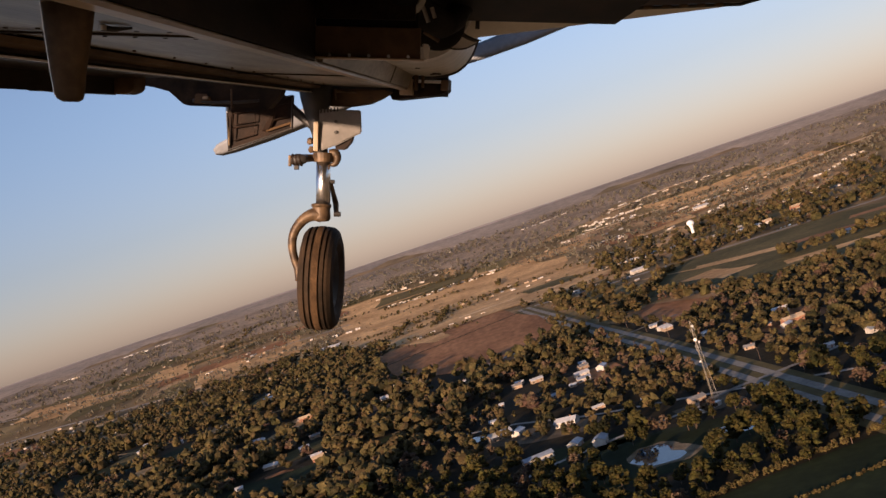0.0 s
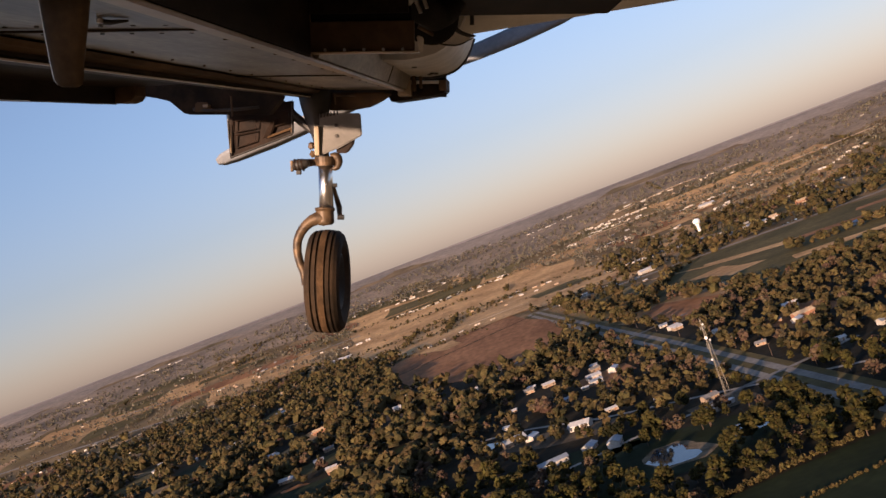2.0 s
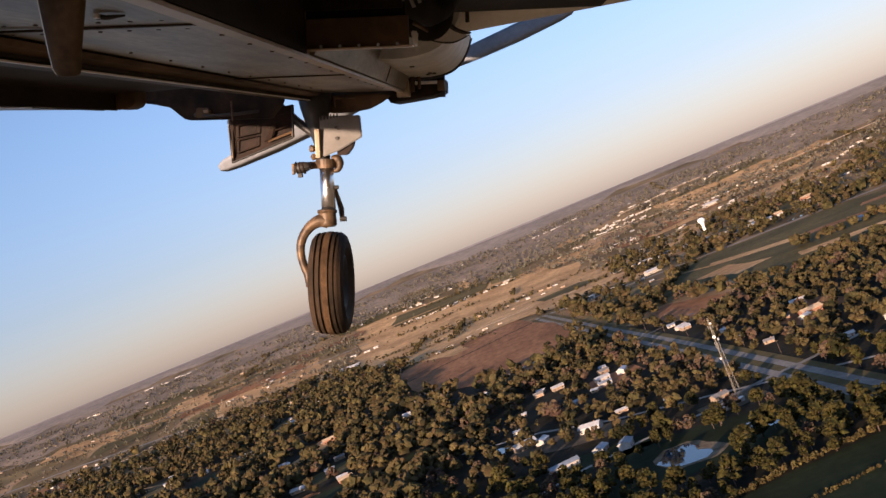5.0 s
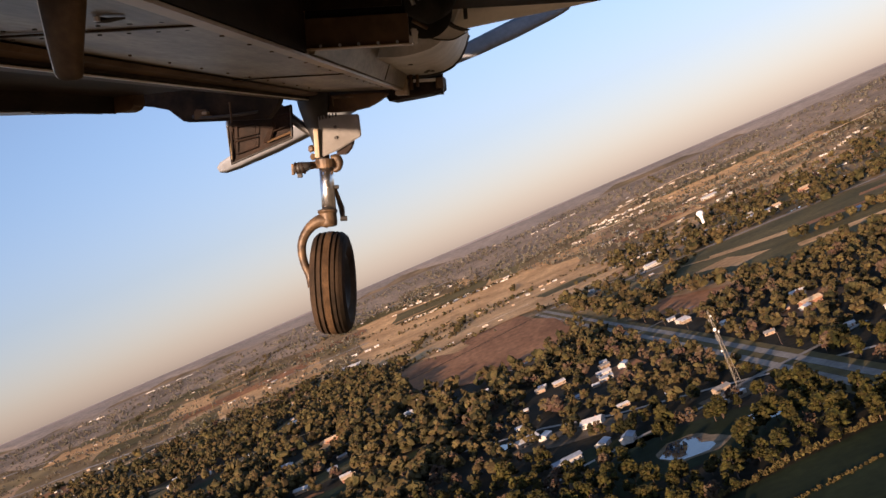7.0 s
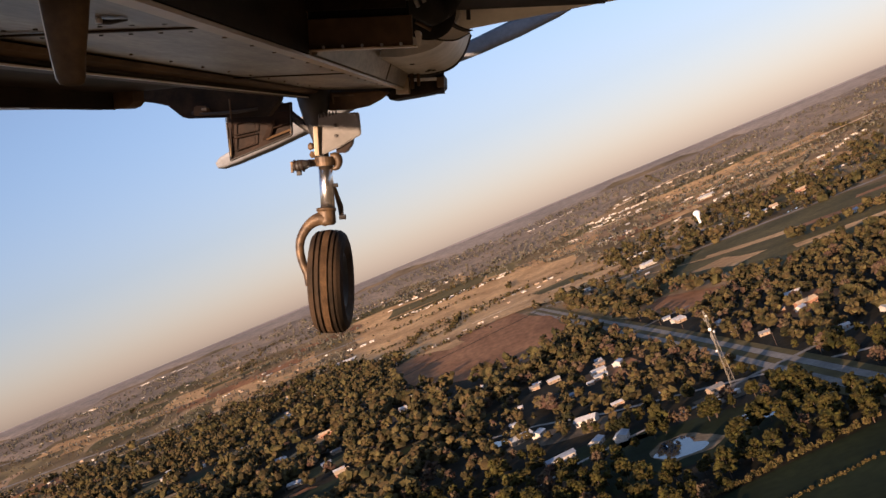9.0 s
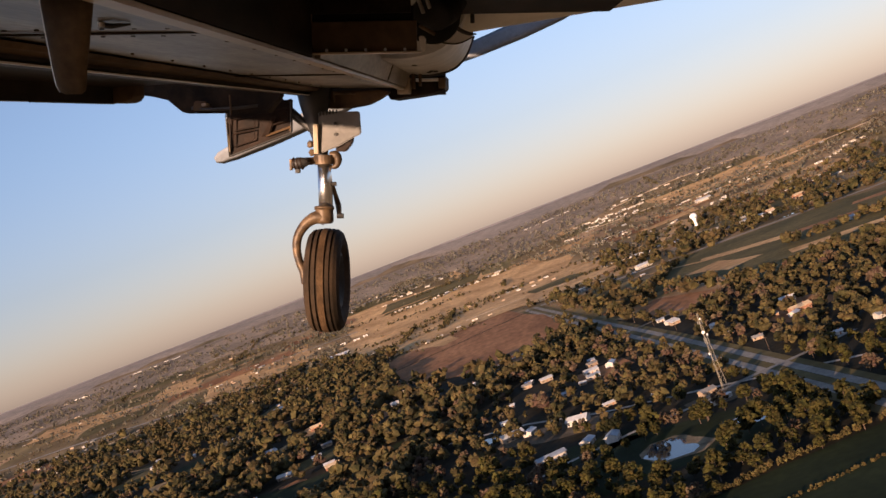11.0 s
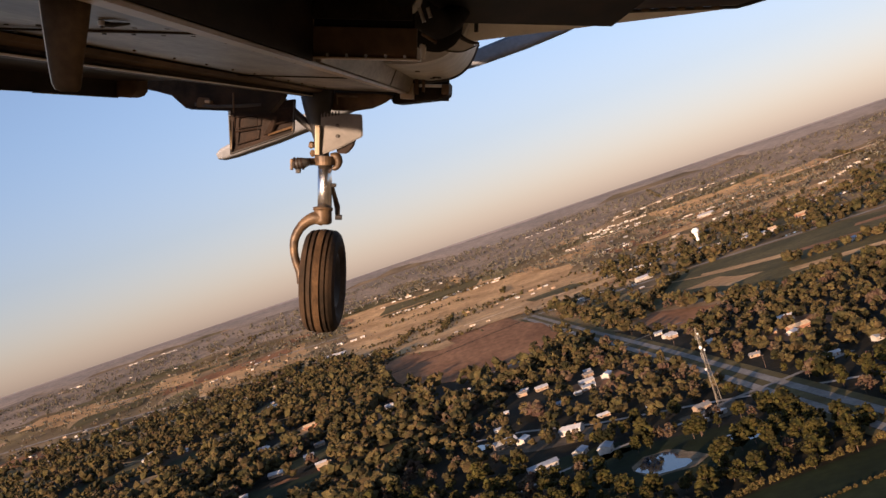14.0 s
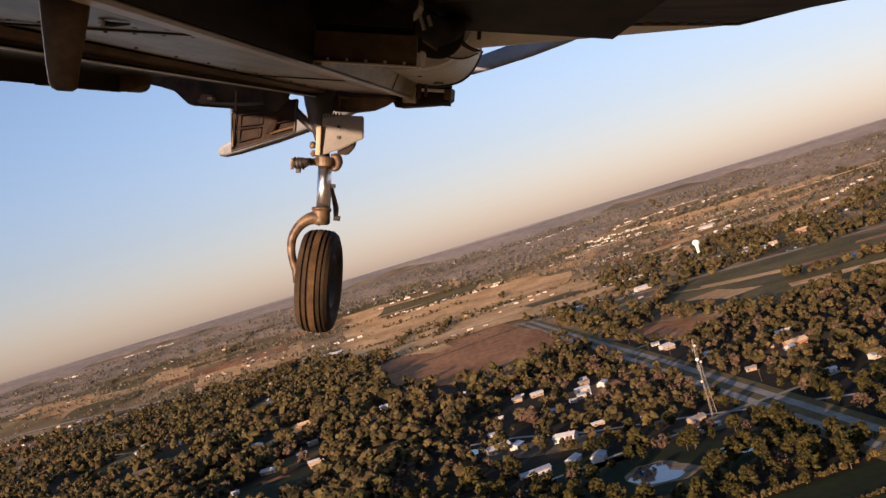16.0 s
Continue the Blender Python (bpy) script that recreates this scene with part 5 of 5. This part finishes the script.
shed_row(((675, 2565), (730, 2575)), 3, 26, [ROOF_W], "white warehouse far across the plain")
shed_row(((936, 2534), (1150, 2690)), 7, 26, [ROOF_W, ROOF_T], "white warehouse far across the plain")
shed_row(((300, 2135), (490, 1990)), 7, 46, [ROOF_B, ROOF_W, ROOF_B], "long pale blue-grey shed beyond the woods")
shed_row(((-180, 1905), (60, 2030)), 7, 18, [ROOF_G, ROOF_G, ROOF_W, ROOF_T], "low workshop along the edge of the brown field")
shed_row(((150, 1800), (300, 1735)), 9, 15, [ROOF_W, ROOF_G, ROOF_B], "roadside workshop with a pale roof")

_r = random.Random(5)
_hubs = [(-900, 3300, 130), (-600, 2750, 70), (-1050, 2450, 60), (520, 2500, 60), (820, 2250, 50), (760, 3300, 160), (250, 3800, 150), (-400, 3500, 120), (600, 1950, 50), (-450, 2150, 45), (-1300, 3000, 160), (-150, 3300, 140), (1000, 2800, 150), (400, 2900, 120), (-900, 2150, 90), (1200, 3400, 160), (-250, 2150, 50), (150, 2350, 60)]
_kinds = [(WALL_W, WALL_W), (WALL_W, WALL_T), (WALL_T, ROOF_G)]
for k, (wall, roof) in enumerate(_kinds):
    bm = bmesh.new()
    for i in range(70):
        cx, cy, spread = _hubs[_r.randrange(len(_hubs))]
        x, y = cx + _r.gauss(0, spread), cy + _r.gauss(0, spread * 0.7)
        if math.hypot(x, y) > 4300:
            continue
        w, d, h, z = _r.uniform(6, 13), _r.uniform(6, 10), _r.uniform(3, 4.5), height(x, y)
        quad_box(bm, x - w / 2, x + w / 2, y - d / 2, y + d / 2, z - 1, z + h)
    me = bpy.data.meshes.new("far_houses")
    bm.to_mesh(me)
    bm.free()
    me.materials.append(roof)
    tagged(new("far_houses", me), "small pale houses scattered over the plain", "houses", kind="stuff")

# ---------------------------------------------------------------- ponds, yards, hedges
GRAVEL = material("dark_gravel", (0.075, 0.058, 0.038), (0.15, 0.115, 0.075), 0.05, 0.95, fine=0.3)
BANK_SAND = material("damp_sand", (0.10, 0.078, 0.048), (0.26, 0.20, 0.125), 0.09, 0.95, fine=0.3)
field("pond", [(-38, 838), (-26, 826), (-16, 830), (-12, 840), (-22, 852), (-34, 850)], WATER, "small pond reflecting the sky", 0.35, category="pond")
field("pond_bank", wobbly([(72, 590), (66, 618), (76, 644), (94, 646), (106, 626), (110, 604), (98, 590)], 3, 5), BANK_SAND, "pale sandy bank round a pond", 0.42, category="bank")
field("pond", wobbly([(75, 596), (70, 618), (79, 640), (91, 641), (98, 626), (93, 616), (102, 606), (96, 595)], 2, 6), WATER, "pond reflecting the blue evening sky", 0.52, category="pond")
field("pond", wobbly([(124, 604), (119, 620), (126, 630), (140, 632), (147, 620), (143, 606)], 2, 7), WATER, "small pond reflecting the blue evening sky", 0.52, category="pond")
field("pond", [(540, 1722), (548, 1708), (620, 1726), (616, 1742)], WATER, "long pond in the pasture", 0.6, category="pond")
field("yard", [(-20, 800), (0, 830), (40, 800), (80, 770), (60, 740), (20, 760)], GRAVEL, "bare gravel yard between barns", 0.3, category="yard")
field("yard", [(20, 720), (75, 705), (80, 672), (30, 666)], LAWN, "yard by the barns with shade in its colour", 0.3, category="yard")
field("yard", [(70, 985), (125, 990), (128, 940), (76, 930)], BROWN, "bare brown yard", 0.3, category="yard")
field("yard", [(240, 925), (300, 965), (310, 880), (250, 850)], BROWN, "bare brown yard by the houses", 0.3, category="yard")
field("yard", [(122, 676), (118, 712), (160, 716), (164, 676)], GRAVEL, "fenced gravel compound at the foot of the mast", 0.4, category="yard")
for line, n in (([(192, 1304), (260, 1440), (351, 1650)], 40), ([(300, 1168), (420, 1150), (560, 1120)], 26), ([(420, 1330), (560, 1330), (700, 1290)], 30), ([(360, 1720), (520, 1790), (760, 1790)], 40)):
    pts = []
    for i in range(n):
        k = i / (n - 1) * (len(line) - 1)
        j = min(int(k), len(line) - 2)
        (xa, ya), (xb, yb) = line[j], line[j + 1]
        pts.append((xa + (xb - xa) * (k - j) + rng.normal(0, 5), ya + (yb - ya) * (k - j) + rng.normal(0, 7)))
    stamp("hedgerow", NEAR_KINDS, rows(np.array(pts), 9, 18, len(NEAR_KINDS)), LEAF, "row of trees along a field edge", "trees")
# low hedges round the dark green field, with a few single bushes
HEDGE = material("tawny_hedge", (0.030, 0.024, 0.008), (0.115, 0.085, 0.030), 0.3, 0.9, bump=1.0, fine=0.4, random=0.4)
for line, n, low, high in (([(58, 503), (120, 516), (200, 528)], 74, 2.6, 5.0), ([(92, 462), (140, 470), (204, 482)], 120, 1.0, 2.6), ([(100, 545), (170, 553), (212, 562)], 22, 3.0, 6.0)):
    pts = []
    for i in range(n):
        k = i / (n - 1) * (len(line) - 1)
        j = min(int(k), len(line) - 2)
        (xa, ya), (xb, yb) = line[j], line[j + 1]
        pts.append((xa + (xb - xa) * (k - j) + rng.normal(0, 0.9), ya + (yb - ya) * (k - j) + rng.normal(0, 0.9)))
    stamp("hedge", FRONT_KINDS, rows(np.array(pts), low, high, len(FRONT_KINDS)), HEDGE, "low tawny hedge along the dark green field", "hedge")
# long thin rows of trees between the fields of the plain
_h = random.Random(21)
pts = []
for i in range(46):
    y = _h.uniform(1850, 3500)
    x, a, n = _h.uniform(-0.42, 0.46) * y, radians(_h.choice((8, 12, -6, 4, 84))), _h.randrange(12, 44)
    for k in range(n):
        pts.append((x + 9 * k * math.cos(a) + _h.gauss(0, 3), y + 9 * k * math.sin(a) + _h.gauss(0, 4)))
stamp("field_hedges", FAR_KINDS, rows(np.array(pts), 5, 13, len(FAR_KINDS)), LEAF, "dark rows of trees between the fields of the plain", "trees")
for k in range(26):
    y = _h.uniform(1950, 3300)
    patch(_h.uniform(-0.42, 0.46) * y, y, _h.uniform(120, 380), _h.uniform(50, 170), _h.choice((8, 12, -6, 4)), (TAN, OLIVE, GREEN, BROWN, TAN)[k % 5], ("dry tan strip of field", "dull green strip of field", "green strip of field", "brown strip of field", "dry tan strip of field")[k % 5] + " far across the plain", 1.4 + 0.02 * k)

# ---------------------------------------------------------------- radio mast, water tank, poles
MAST = material("galvanised_steel", (0.17, 0.148, 0.112), (0.26, 0.225, 0.17), 0.5, 0.6, 0.3, fine=0.1)
DRUM = material("white_sheet_metal", (0.60, 0.58, 0.55), (0.72, 0.70, 0.66), 0.6, 0.5, fine=0.08)
mast = tagged(new("radio_mast"), "grey lattice radio mast with white antennas", "mast")
mast.matrix_world = pose(146, 694, 0)
for a in (0, 120, 240):
    c, s = math.cos(radians(a)), math.sin(radians(a))
    part("leg", tube([(2.6 * c, 2.6 * s, 0), (0.5 * c, 0.5 * s, 60)], [0.20, 0.13], 6), MAST, mast)
for k in range(20):
    for a in (0, 120, 240):
        r0, r1 = 2.6 - 2.1 * k / 20, 2.6 - 2.1 * (k + 1) / 20
        p0 = (r0 * math.cos(radians(a)), r0 * math.sin(radians(a)), 3 * k)
        p1 = (r1 * math.cos(radians(a + 120)), r1 * math.sin(radians(a + 120)), 3 * k + 3)
        part("brace", tube([p0, p1], [0.085, 0.085], 5), MAST, mast)
for z in (38, 40, 52):
    for a in (20, 140, 260):
        part("antenna", block(1.6 * math.cos(radians(a)) - 0.25, 1.6 * math.cos(radians(a)) + 0.25, 1.6 * math.sin(radians(a)) - 0.25, 1.6 * math.sin(radians(a)) + 0.25, z, z + 2.4, 0.05), WHITE, mast)
for z, a, rad in ((46.5, 250, 1.1), (44.0, 330, 0.9), (31.0, 215, 0.8), (56.0, 280, 0.7)):
    c, s = math.cos(radians(a)), math.sin(radians(a))
    o = Vector((1.5 * c, 1.5 * s, z))
    part("drum", tube([o, o + Vector((0.35 * c, 0.35 * s, 0)), o + Vector((0.9 * c, 0.9 * s, 0))], [rad * 0.6, rad, rad], 16), DRUM, mast, "white microwave drum")
part("ladder", tube([(-1.2, -1.9, 0), (-0.25, -0.45, 58)], [0.22, 0.16], 4), MAST, mast, "pale climbing ladder")
# equipment huts at the foot of the mast
for x, y, w, d in ((133, 681, 9.0, 4.0), (143, 686, 8.0, 4.0)):
    hut = tagged(new("equipment_hut"), "low white equipment hut at the foot of the radio mast", "hut", group="huts by the mast")
    hut.matrix_world = pose(x, y, height(x, y) + 0.3, 0, 0, 24)
    part("wall", block(-w / 2, w / 2, -d / 2, d / 2, 0, 2.7, 0.03), WALL_W, hut)
    part("roof", block(-w / 2 - 0.3, w / 2 + 0.3, -d / 2 - 0.3, d / 2 + 0.3, 2.7, 3.0, 0.05), DRUM, hut, "flat white roof")
    part("door", block(-0.5, 0.5, -d / 2 - 0.06, -d / 2 + 0.02, 0.1, 2.1, 0.02), MAST, hut)
TANK_PAINT = material("tank_paint", (0.78, 0.76, 0.72), (0.86, 0.84, 0.80), 0.2, 0.45, fine=0.04)
tank = tagged(new("water_tank"), "white elevated water tank on a single column", "water tank")
tank.matrix_world = pose(520, 2150, 0)
bm = bmesh.new()
bmesh.ops.create_uvsphere(bm, u_segments=24, v_segments=14, radius=8.0, matrix=Matrix.Translation((0, 0, 30)) @ Matrix.Diagonal((1, 1, 0.8, 1)))
part("bowl", bm, TANK_PAINT, tank, "white bulb", True)
part("column", tube([(0, 0, 0), (0, 0, 4), (0, 0, 19), (0, 0, 25)], [5.4, 3.4, 3.0, 5.0], 18), TANK_PAINT, tank, "", True)


def pole(x, y, h):
    """A wooden utility pole with a crossarm and insulators."""
    top = tagged(new("utility_pole"), "weathered wooden utility pole with a crossarm", "pole", group="poles along the highway")
    top.matrix_world = pose(x, y, height(x, y), 0, 0, 4)
    part("shaft", tube([(0, 0, 0), (0, 0, h * 0.5), (0, 0, h)], [0.20, 0.17, 0.13], 8), BARK, top)
    part("crossarm", block(-1.3, 1.3, -0.09, 0.09, h - 1.0, h - 0.8, 0.02), BARK, top)
    for u in (-1.1, -0.4, 0.4, 1.1):
        part("insulator", knob(u, 0, h - 0.68, 0.07, "z", 0.24), WHITE, top)


for y in range(540, 1420, 80):
    pole(highway_x(y) + 21, y, 11)
for y in (770, 1000, 1240):
    pole(highway_x(y) - 19, y, 11)
